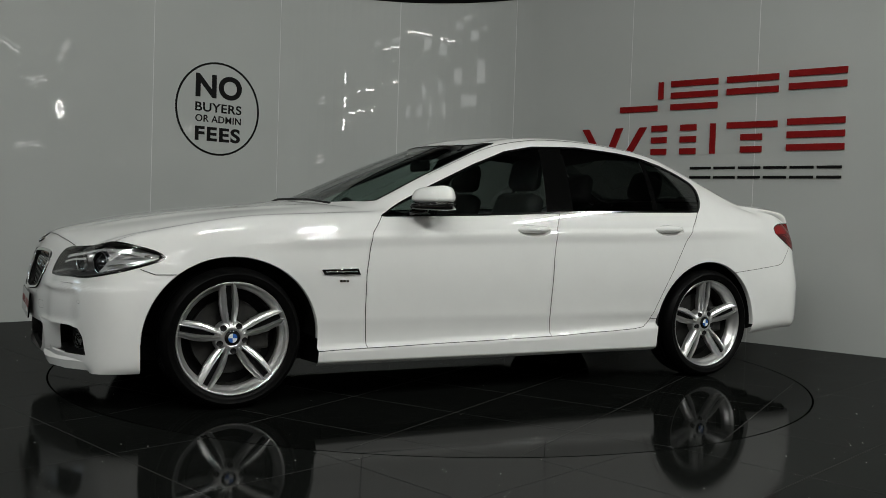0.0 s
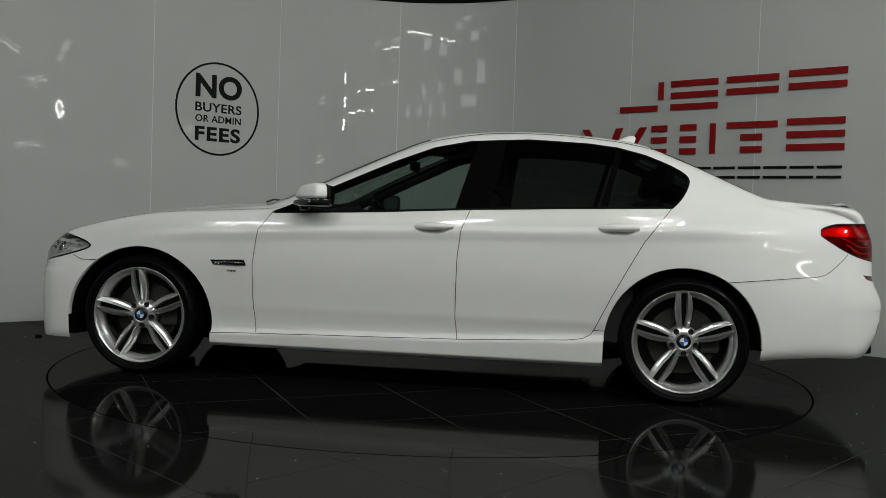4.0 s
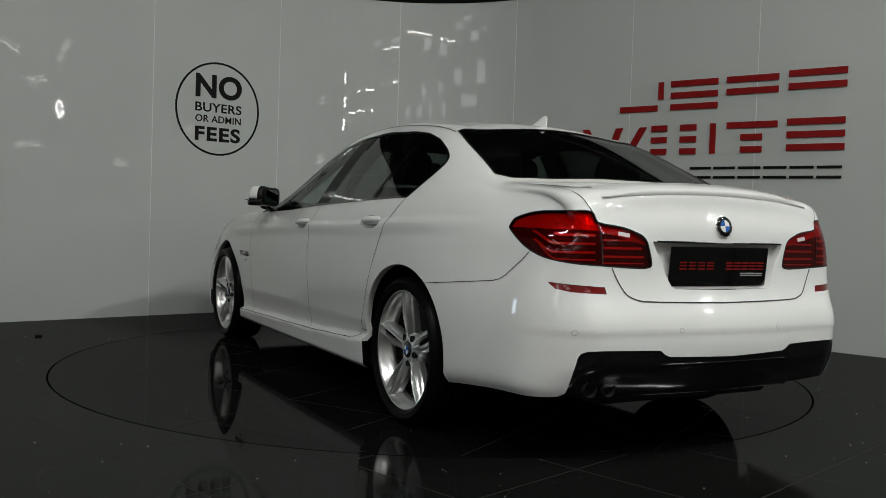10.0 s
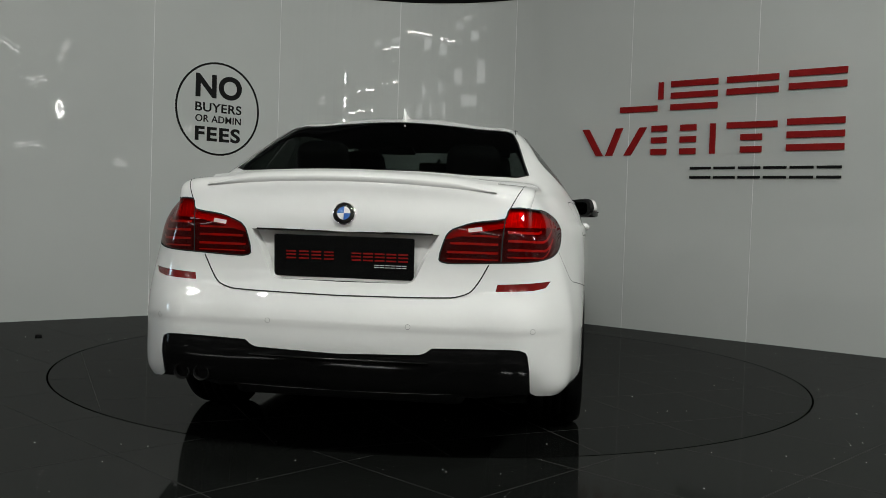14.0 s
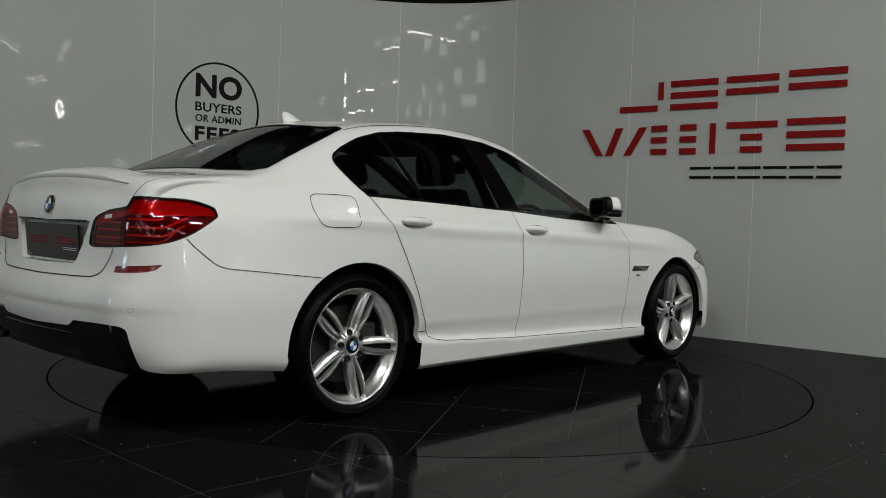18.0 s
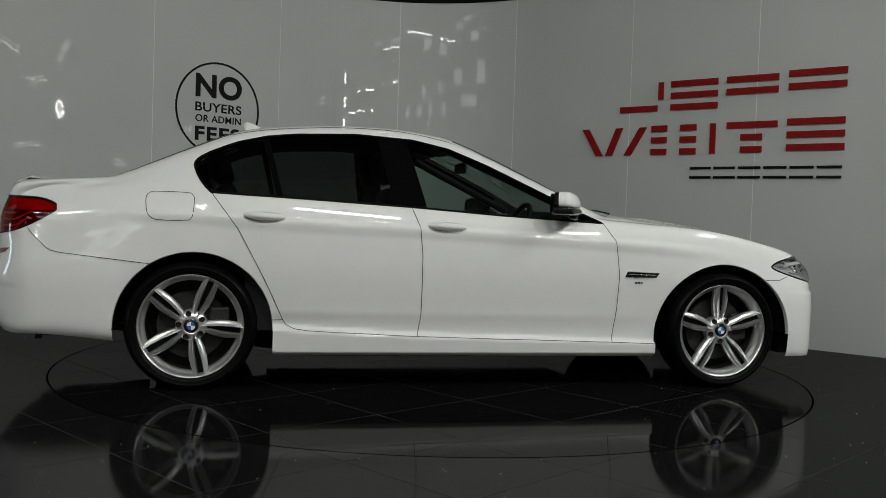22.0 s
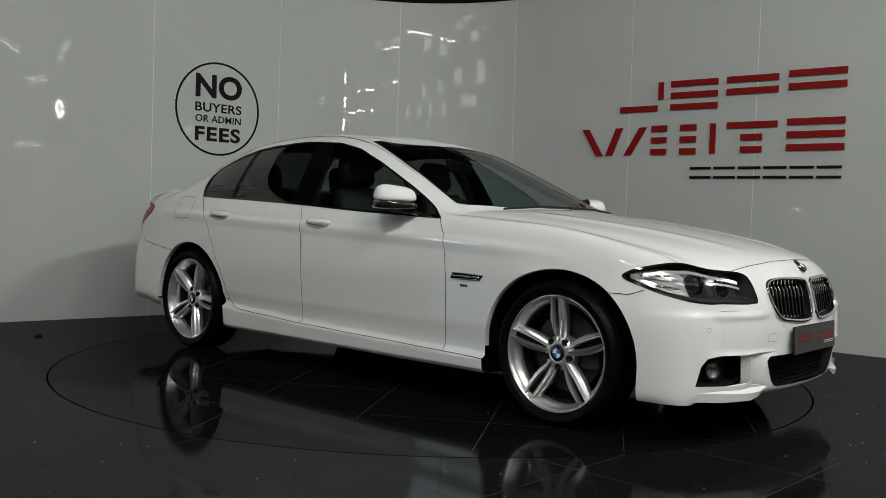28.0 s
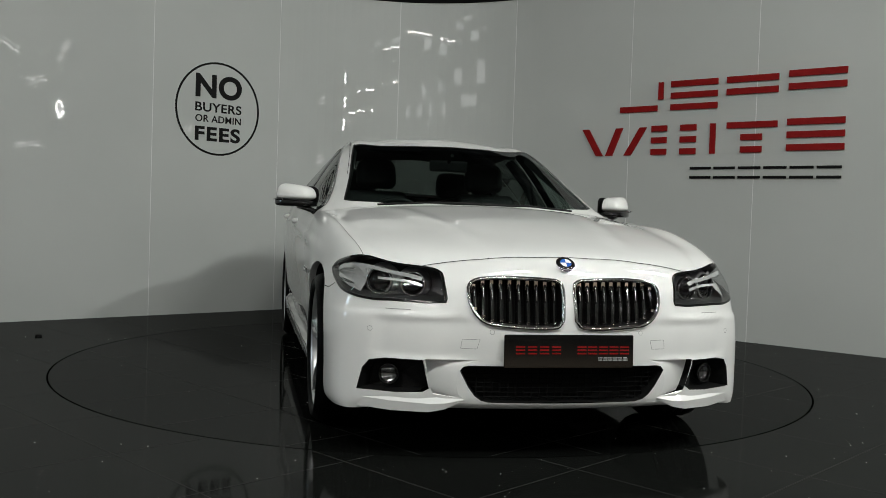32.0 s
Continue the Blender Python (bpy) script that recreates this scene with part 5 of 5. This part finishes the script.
roundel("front_emblem", (2.235, 0, .765), (.62, 0, .78), .037)
roundel("rear_emblem", (-2.495, 0, .932), (-1, 0, .22), .041)

# ---- rear: plate recess, lamps, spoiler, exhaust ----
loop = OUT["recess"][0][0]
full = [p for p in loop if p.y > -.001] + []
right = [Vector((p.x, -p.y, p.z)) for p in full if p.y > .01]
order = sorted(full + right, key=lambda p: math.atan2(p.z - .775, p.y / 3))
part("plate_recess", hollow(order, REAR, .032, .96), PAINT, car, "white recess behind the rear plate")
plate("rear_plate", Matrix.Translation((-2.482, 0, .772)) @ Matrix.Rotation(radians(-90), 4, "Z") @ Matrix.Rotation(radians(5), 4, "X"), .525, .155, "black show plate with red and white bars")
# thin black bar stands for the shadow under the lid's edge
part("lid_shadow_bar", box_bm(-2.497, -2.47, -.33, .33, .864, .870, .002), BLACK_PLASTIC, car)
for s in (1, -1):
    t = [o for o in car.children if o.name.startswith("tail_lamp")][0 if s > 0 else 1]
    part("lamp_wall", sided(hollow(OUT["tail_lamp"][0][0], LAMP_R, .018, .99, back=False), s), LAMP_DARK, t)
    for z, y0, y1, w in ((.886, .60, .715, .010), (.853, .60, .735, .009), (.820, .60, .742, .009), (.793, .60, .735, .006), (.868, .40, .565, .007), (.838, .39, .565, .009), (.806, .38, .565, .009), (.782, .38, .565, .005)):
        pts = [(-2.44, y, z) for y in np.linspace(y0, y1, 6)]
        if y1 > .71:
            pts += [(-2.40, y1 + .012, z + .008), (-2.38, y1 + .022, z + .024), (-2.36, y1 + .030, z + .046)][:3 if z < .88 else 1]
        part("light_bar", ribbon(pts, REAR, width=w, proud=-.011, mirror=s < 0), LAMP_BAR, t)
    # fine ribs across the upper field
    for i in range(7):
        y = .61 + i * .018
        part("lens_rib", ribbon([(-2.44, y, .912), (-2.44, y + .004, .962 - .004 * i)], REAR, width=.005, proud=-.009, mirror=s < 0), LAMP_BAR, t)
    part("lamp_split", ribbon([(-2.44, .587, .935), (-2.44, .580, .85), (-2.45, .577, .772)], REAR, width=.004, proud=.002, mirror=s < 0), SEAM, t)
    part("reverse_lamp", ribbon([(-2.46, .505, .893), (-2.46, .455, .886)], REAR, width=.015, proud=.0008, mirror=s < 0), LAMP_WHITE, t, "pale reversing lamp")
    part("lamp_rim", ribbon(OUT["tail_lamp"][0][0], LAMP_R, width=.005, proud=.001, closed=True, mirror=s < 0), SEAM, t)
# lip spoiler on the boot's edge
bm = bmesh.new()
rows = []
for y in np.linspace(-.55, .55, 33):
    e = bump01(.56 - abs(y), 0, .20)
    p = lift([(-2.40, abs(y), 1.2)], TOP)[0]
    x0 = -2.335 + .05 * (y / .6) ** 2
    zt = lift([(x0, abs(y), 1.2)], TOP)[0].z
    edge = lift([(-2.4, abs(y), 1.055 - .035 * (y / .6) ** 2)], REAR)[0]
    rows.append([bm.verts.new(q) for q in ((x0, y, zt + .001), (x0 - .05, y, zt + .004 + .008 * e), (edge.x - .004, y, edge.z + .003 + .017 * e), (edge.x - .010, y, edge.z + .001 + .011 * e), (edge.x - .001, y, edge.z - .004))])
for A, B in zip(rows, rows[1:]):
    for k in range(4):
        bm.faces.new((A[k], A[k + 1], B[k + 1], B[k]))
bmesh.ops.recalc_face_normals(bm, faces=bm.faces[:])
part("lip_spoiler", bm, PAINT, car, "slim white lip spoiler", smooth=True)
for y in (.615, .535):
    bm = lathe([(.031, -.10), (.031, .0), (.029, .003), (.027, .0), (.026, -.09), (0, -.09)], 28)
    bm.transform(Matrix.Translation((min(-2.40, lift([(-2.4, y, .37)], REAR)[0].x + .022), y, .316)) @ Matrix.Rotation(radians(90), 4, "Z"))
    part("exhaust_tip", bm, BLACK_PLASTIC, car, smooth=True)
blade = [Vector((-2.548 + .05 * (y / .6) ** 2, y, .405)) for y in np.linspace(-.33, .33, 15)]
part("apron_blade", tube(blade, .007, 8, squash=.7), APRON, car, smooth=True)

# ---- sides: handles, vents, mirrors, fin ----
for s in (1, -1):
    for (x0, z), (outer, _, _) in zip(HANDLES, OUT["cup"]):
        base = lift([(x0, z)], SIDE)[0]
        bm = bmesh.new()
        rows = []
        n = 18
        for i in range(n + 1):
            u = -1 + 2 * i / n
            h = .0205 * max(0, 1 - abs(u) ** 2.6) ** .5 + .001
            out = .032 * (1 - abs(u) ** 3) + .002
            y = lift([(x0 + u * .108, z)], SIDE)[0].y
            rows.append([bm.verts.new((x0 + u * .108, y + out * a, z + u * -.004 + h * b)) for a, b in ((-.3, 1.0), (.55, .85), (1.0, .2), (.9, -.5), (.35, -.95), (-.3, -1.0))])
        for A, B in zip(rows, rows[1:]):
            for k in range(5):
                bm.faces.new((A[k], A[k + 1], B[k + 1], B[k]))
        bmesh.ops.recalc_face_normals(bm, faces=bm.faces[:])
        hd = part("door_handle", sided(bm, s), PAINT, car, smooth=True)
        dish = bmesh.new()
        rings = [[dish.verts.new(base.lerp(q, f) + Vector((0, -dy, -.004 * (1 - f)))) for q in outer] for f, dy in ((1, 0), (.93, .010), (.75, .020), (.4, .025))]
        for A, B in zip(rings, rings[1:]):
            for i in range(len(A)):
                dish.faces.new((A[i], A[(i + 1) % len(A)], B[(i + 1) % len(A)], B[i]))
        dish.faces.new(rings[-1])
        bmesh.ops.recalc_face_normals(dish, faces=dish.faces[:])
        part("handle_cup", sided(dish, s), PAINT, car, smooth=True)
    # side vent with a chrome frame
    vent = [(.862, .634), (.876, .664), (1.066, .659), (1.050, .636)]
    v3 = lift(vent, SIDE)
    vb = bmesh.new()
    vb.faces.new([vb.verts.new(p + Vector((0, .003, 0))) for p in v3])
    bmesh.ops.recalc_face_normals(vb, faces=vb.faces[:])
    v = part("side_vent", sided(vb, s), BLACK_GLOSS, car, "black side vent with a chrome frame")
    part("vent_frame", sided(tube([p + Vector((0, .003, 0)) for p in v3], .0035, 6, True), s), CHROME, v, smooth=True)
    part("vent_bar", sided(tube([v3[0].lerp(v3[1], .5) + Vector((.012, .005, 0)), v3[2].lerp(v3[3], .5) + Vector((-.012, .005, 0))], .0045, 6), s), CHROME, v, smooth=True)
    for k in range(3):
        y = lift([(.93 + k * .017, .603)], SIDE)[0].y
        part("side_badge_bar", sided(box_bm(.922 + k * .017, .935 + k * .017, y - .001, y + .003, .597, .608), s), DARK_CHROME if k < 2 else CHROME, car)
    # door mirror
    m = Matrix.Translation((.482, .945, .984)) @ Matrix.Rotation(radians(45 if s > 0 else 30), 4, "Z")

    def boxy(sx0, sx1, sy, z0, z1, p, top):
        """A rounded wedge: sx0 back, sx1 front, half width sy, narrowing upwards."""
        q = bmesh.new()
        bmesh.ops.create_uvsphere(q, u_segments=32, v_segments=20, radius=1)
        for v in q.verts:
            x, y, z = [math.copysign(abs(c) ** p, c) for c in v.co]
            h = (z + 1) / 2
            k = 1 - (1 - top) * h ** 1.5
            lx = sx1 * (k if x > 0 else 1) * (1 - .30 * max(0, y) * (x > 0)) if x > 0 else sx0 * (1 - .08 * h)
            v.co = (x * lx, y * sy * (1 - (1 - top) * .75 * h ** 2), z0 + (z1 - z0) * h + .010 * y * h)
        return q
    cap = boxy(.062, .084, .113, .018, .106, .52, .70)
    rim = cap.copy()
    bmesh.ops.bisect_plane(cap, geom=cap.verts[:] + cap.edges[:] + cap.faces[:], plane_co=(-.024, 0, 0), plane_no=(1, -.10, .05), clear_inner=True)
    bmesh.ops.bisect_plane(rim, geom=rim.verts[:] + rim.edges[:] + rim.faces[:], plane_co=(-.025, 0, 0), plane_no=(1, -.10, .05), clear_outer=True)
    cap.transform(m)
    rim.transform(m)
    mir = part("door_mirror", sided(cap, s), PAINT, car, "white and gloss black door mirror", smooth=True)
    part("mirror_rim", sided(rim, s), BLACK_PLASTIC, mir, smooth=True)
    low = boxy(.064, .083, .114, -.018, .026, .42, 1.0)
    low.transform(m)
    part("mirror_base", sided(low, s), BLACK_GLOSS, mir, smooth=True)
    part("mirror_arm", sided(tube([Vector((.58, .835, .935)), Vector((.56, .88, .955)), Vector((.52, .93, .968))], .024, 10, squash=.6), s), BLACK_GLOSS, mir, smooth=True)
    for name, k, x, mat in (("mirror_bezel", 1.0, -.0645, BLACK_PLASTIC), ("mirror_glass", .78, -.0665, MIRROR)):
        gl = bmesh.new()
        gl.faces.new([gl.verts.new(Vector((x, k * .106 * math.copysign(abs(math.cos(a)) ** .5, math.cos(a)), .044 + k * .056 * math.copysign(abs(math.sin(a)) ** .5, math.sin(a))))) for a in np.linspace(0, 2 * math.pi, 41)[:-1]])
        gl.transform(m)
        part(name, sided(gl, s), mat, mir)
    part("mirror_stripe", sided(tube([m @ Vector((.088 * max(0, math.cos(a)) ** .5 - .001, .115 * math.copysign(abs(math.sin(a)) ** .5, math.sin(a)), .021)) for a in np.linspace(.1, 1.4, 9)], .0035, 6), s), CHROME, mir, smooth=True)
# roof fin
bm = bmesh.new()
rows = []
for i in range(13):
    u = i / 12
    x = -1.10 - .15 * u
    top = .062 * bump01(u, 0, .95) * (1 if u < .97 else .8) + .002
    w = .026 * (math.sin(math.pi * min(1, u * .85 + .12))) + .003
    z0 = lift([(x, .002)], TOP)[0].z - .004
    rows.append([bm.verts.new((x - k * .012, y * w, z0 + h * top)) for y, h, k in ((1, 0, 0), (.55, .35, .3), (.18, .92, 1), (-.18, .92, 1), (-.55, .35, .3), (-1, 0, 0))])
for A, B in zip(rows, rows[1:]):
    for k in range(5):
        bm.faces.new((A[k], A[k + 1], B[k + 1], B[k]))
bm.faces.new(rows[-1])
bmesh.ops.recalc_face_normals(bm, faces=bm.faces[:])
part("roof_fin", bm, PAINT, car, smooth=True)
for y0, y1 in ((-.55, .05), (.0, .52)):
    a, b = lift([(.945 - .16 * abs(y0) ** 2, abs(y0), 1), (.93 - .16 * abs(y1) ** 2, abs(y1), 1)], TOP)
    a.y, b.y = y0, y1
    part("wiper", tube([a + Vector((0, 0, .012)), a.lerp(b, .5) + Vector((.015, 0, .022)), b + Vector((0, 0, .012))], .006, 6), BLACK_PLASTIC, car)

# ---- wheels ----
def make_wheel(m, spoke_angle):
    """Five double spokes; local y points outwards. Returns the wheel."""
    hub_m, m = m, m @ Matrix.Diagonal((1.035, 1, 1.035, 1))
    bm = bmesh.new()

    def add(b):
        me = bpy.data.meshes.new("t")
        b.to_mesh(me)
        b.free()
        bm.from_mesh(me)
        bpy.data.meshes.remove(me)

    add(lathe([(.250, -.012), (.2575, -.006), (.2585, .001), (.2560, .004), (.2525, .003), (.247, -.006), (.241, -.016), (.238, -.030), (.226, -.036), (.224, -.075)], 96))
    bm.transform(m)
    w = part("wheel", bm, ALLOY, car, "silver alloy wheel with five double spokes", smooth=True)
    # barrel darker than the alloy lip, for the shade deep in the wheel
    barrel = lathe([(.224, -.075), (.222, -.12), (.232, -.20), (.247, -.215)], 64)
    barrel.transform(m)
    part("rim_barrel", barrel, DARK_METAL, w, smooth=True)
    hub = lathe([(.034, -.030), (.036, -.021), (.046, -.0225), (.070, -.031), (.078, -.044), (.080, -.09)], 60)
    hub.transform(m)
    part("hub", hub, ALLOY, w, smooth=True)
    for k in range(5):
        bm = bmesh.new()
        base = spoke_angle + k * math.tau / 5
        ur, ut = Vector((math.cos(base), 0, math.sin(base))), Vector((-math.sin(base), 0, math.cos(base)))
        up = Vector((0, 1, 0))
        n = 16
        lines = {1: [], -1: []}
        for g in (1, -1):
            rows = []
            for i in range(n + 1):
                u = i / n
                r = .050 + (.2535 - .050) * u
                inner = float(np.interp(u, [0, .2, .45, .8, 1], [.0030, .0050, .0115, .0135, .0130]))
                outer = float(np.interp(u, [0, .12, .3, .55, .8, 1], [.0260, .0300, .0390, .0445, .0405, .0330]))
                y = -.026 + .026 * u ** 1.3 + .008 * math.sin(math.pi * u)
                c = ur * r
                w_b = outer - inner
                prof = ((0, -.052), (0, -.014), (.15, .002), (.30, .001), (.48, -.009), (.80, -.015), (1, -.024), (.95, -.052))
                rows.append([bm.verts.new(c + ut * (g * (inner + a * w_b)) + up * (y + b)) for a, b in prof])
                lines[g].append((c + ut * (g * inner * 1.02) + up * (y - .024)))
            for A, B in zip(rows, rows[1:]):
                for j in range(7):
                    bm.faces.new((A[j], A[j + 1], B[j + 1], B[j]) if g > 0 else (B[j], B[j + 1], A[j + 1], A[j]))
            bm.faces.new(rows[-1])
        bmesh.ops.recalc_face_normals(bm, faces=bm.faces[:])
        bm.transform(m)
        sp = part("double_spoke", bm, ALLOY, w, smooth=True)
        sp.data.set_sharp_from_angle(angle=radians(20))
        # black sheet down the slot, in place of the shade between the ribs
        groove = bmesh.new()
        vs = [(groove.verts.new(a), groove.verts.new(b)) for a, b in zip(lines[1], lines[-1])]
        for A, B in zip(vs, vs[1:]):
            groove.faces.new((A[0], A[1], B[1], B[0]))
        groove.transform(m)
        part("spoke_groove", groove, GAP, w)
    R = .333
    tyre = lathe([(.252, -.014), (.266, .000), (.272, .011), (.286, .018), (.300, .0165), (.302, .019), (.306, .0155), (.318, .006), (.326, -.008), (R - .001, -.028), (R, -.062), (R - .007, -.063), (R - .007, -.072), (R, -.073), (R, -.10), (R - .007, -.101), (R - .007, -.112), (R, -.113), (R, -.14), (R - .007, -.141), (R - .007, -.15), (R, -.151), (R - .001, -.188), (.324, -.208), (.30, -.222), (.246, -.205)], 96)
    tyre.transform(hub_m)
    part("tyre", tyre, RUBBER, w, "low-profile black tyre", smooth=True)
    disc = lathe([(.070, -.105), (.172, -.105), (.174, -.11), (.174, -.125), (.07, -.125)], 64)
    disc.transform(m)
    part("brake_disc", disc, DARK_METAL, w, smooth=False)
    cal = soft_box(.10, .055, .15, Matrix.Translation((-.135, -.10, -.06)), .012, 2)
    cal.transform(m)
    part("brake_caliper", cal, DARK_METAL, w)
    back = lathe([(.225, -.15), (.0, -.155)], 48)
    back.transform(m)
    part("dust_shield", back, BLACK_PLASTIC, w)
    cap = lathe([(.036, -.030), (.036, -.021), (.033, -.018), (.020, -.016), (0, -.0155)], 36)
    cap.transform(m)
    c = part("centre_cap", cap, BLACK_GLOSS, w, "centre cap with blue and white quarters", smooth=True)
    for k in range(4):
        q = bmesh.new()
        cv = q.verts.new((0, -.0145, 0))
        arc = [q.verts.new((.021 * math.cos(math.pi / 2 * (k + i / 6)), -.0152, .021 * math.sin(math.pi / 2 * (k + i / 6)))) for i in range(7)]
        for i in range(6):
            q.faces.new((cv, arc[i + 1], arc[i]))
        bmesh.ops.recalc_face_normals(q, faces=q.faces[:])
        q.transform(m)
        part("cap_quarter", q, BLUE if k % 2 else WHITE_INK, w)
    # dark discs just proud of the hub imitate shaded bolt holes
    for k in range(5):
        a = spoke_angle + math.pi / 5 + k * math.tau / 5
        q = lathe([(.0140, -.046), (.0140, -.0225), (.0130, -.0215), (.0115, -.0235), (0, -.0240)], 16)
        q.transform(m @ Matrix.Translation((.060 * math.cos(a), .0, .060 * math.sin(a))))
        part("bolt_hole_disc", q, BLACK_PLASTIC, w, smooth=True)
    return w


for x, s, deg in ((1.484, 1, 96), (-1.484, 1, 92), (1.484, -1, 92), (-1.484, -1, 67)):
    turn = Matrix.Rotation(math.pi if s < 0 else 0, 4, "Z")
    # seen from outside on the left the car's front is to the left
    a = radians(180 - deg)
    make_wheel(Matrix.Translation((x, s * .893, .333)) @ turn, a)

# ---- cabin ----
def seat(x, y, w, rake, head=True, name="front_seat"):
    base = soft_box(.50, w, .16, upright(x, y, .46), .05)
    ob = part(name, base, LEATHER, car, "black leather seat", smooth=True)
    back = soft_box(.14, w * .96, .58, upright(x - .26, y, .54) @ Matrix.Rotation(radians(-rake), 4, "Y"), .05, 3, .86)
    part("backrest", back, LEATHER, ob, smooth=True)
    if head:
        hr = soft_box(.12, .28, .20, upright(x - .26 - .60 * math.sin(radians(rake)), y, .54 + .58 * math.cos(radians(rake)) + .02) @ Matrix.Rotation(radians(-rake * .6), 4, "Y"), .058, 4, .90)
        part("headrest", hr, LEATHER, ob, smooth=True)
    return ob


for y in (.37, -.37):
    seat(.02, y, .50, 18)
    seat(-.86, y * 1.0, .56, 24, name="rear_seat")
seat(-.86, 0, .2, 24, head=False, name="rear_seat")
part("parcel_shelf", soft_box(.55, 1.2, .05, upright(-1.55, 0, .985), .015), CABIN, car)
part("cabin_floor", box_bm(-1.3, 1.0, -.74, .74, .27, .31, .01), CABIN, car)
part("bulkhead", box_bm(.96, .99, -.74, .74, .3, .93, .01), CABIN, car)
part("rear_bulkhead", box_bm(-1.33, -1.29, -.74, .74, .3, 1.0, .01), CABIN, car)
for s in (1, -1):
    part("door_card", sided(box_bm(-1.22, .70, .795, .82, .3, .935, .008), s), CABIN, car)
    part("inner_pillar", sided(tube([Vector((-.39, .765, .96)), Vector((-.43, .675, 1.18)), Vector((-.46, .555, 1.335))], .034, 8), s), CABIN, car)
    part("inner_pillar", sided(tube([Vector((.60, .70, 1.00)), Vector((.36, .655, 1.11)), Vector((.06, .60, 1.245)), Vector((-.10, .57, 1.32))], .026, 8), s), CABIN, car)
    part("sun_visor", sided(soft_box(.14, .36, .02, upright(-.12, .30, 1.335) @ Matrix.Rotation(radians(12), 4, "Y"), .008), s), CABIN, car)
dash = bmesh.new()
rows = []
for y in np.linspace(-.72, .72, 19):
    hood = .035 * math.exp(-((y + .37) / .17) ** 2)
    rows.append([dash.verts.new(v) for v in ((.90 - .12 * (y / .72) ** 2, y, .955), (.72 - .05 * (y / .72) ** 2, y, .965 + hood * .4), (.52, y, .945 + hood), (.46, y, .90 + hood * .6), (.47, y, .70), (.6, y, .5))])
for A, B in zip(rows, rows[1:]):
    for k in range(5):
        dash.faces.new((A[k], A[k + 1], B[k + 1], B[k]))
bmesh.ops.recalc_face_normals(dash, faces=dash.faces[:])
part("dashboard", dash, CABIN, car, smooth=True)
sw = Matrix.Translation((.36, -.37, .86)) @ Matrix.Rotation(radians(-65), 4, "Y")
ring = tube([sw @ Vector((.185 * math.cos(a), .185 * math.sin(a), 0)) for a in np.linspace(0, 2 * math.pi, 37)[:-1]], .016, 8, True)
st = part("steering_wheel", ring, LEATHER, car, smooth=True)
part("wheel_hub", soft_box(.16, .18, .05, sw @ upright(0, 0, -.03), .02), CABIN, st)
for a in (0, math.pi, -math.pi / 2):
    part("wheel_spoke", tube([sw @ Vector((0, 0, -.01)), sw @ Vector((.18 * math.sin(a), .18 * math.cos(a), 0))], .014, 6), CABIN, st)
part("rear_view_mirror", soft_box(.03, .24, .07, upright(.10, .0, 1.215), .014), BLACK_PLASTIC, car)
part("mirror_stem", tube([Vector((.10, 0, 1.27)), Vector((.20, 0, 1.31))], .012, 6), BLACK_PLASTIC, car)
ROOF_IN = [f for f in GROUPS["upper_body"] if f.calc_center_median().z > 1.10]
GROUPS["headliner"] = ROOF_IN
shell("headliner", ["headliner"], CABIN, car, True, "dark headlining", inset=.022)
# ---- the turn: a steady 8.92 degrees a second, clockwise seen from above ----
def motions():
    rows = [(t, 207.57 - 8.9225 * t) for t in (0, 4, 8, 12, 16, 20, 24, 28, 32)]
    walk(car, [(t, pose(0.0, 0.0, 0.0, 0, 0, a) @ pose(CAR_X, CAR_Y, 0)) for t, a in rows])
    walk(turntable, [(t, pose(TURN_C[0], TURN_C[1], 0.0, 0, 0, a)) for t, a in rows])


motions()
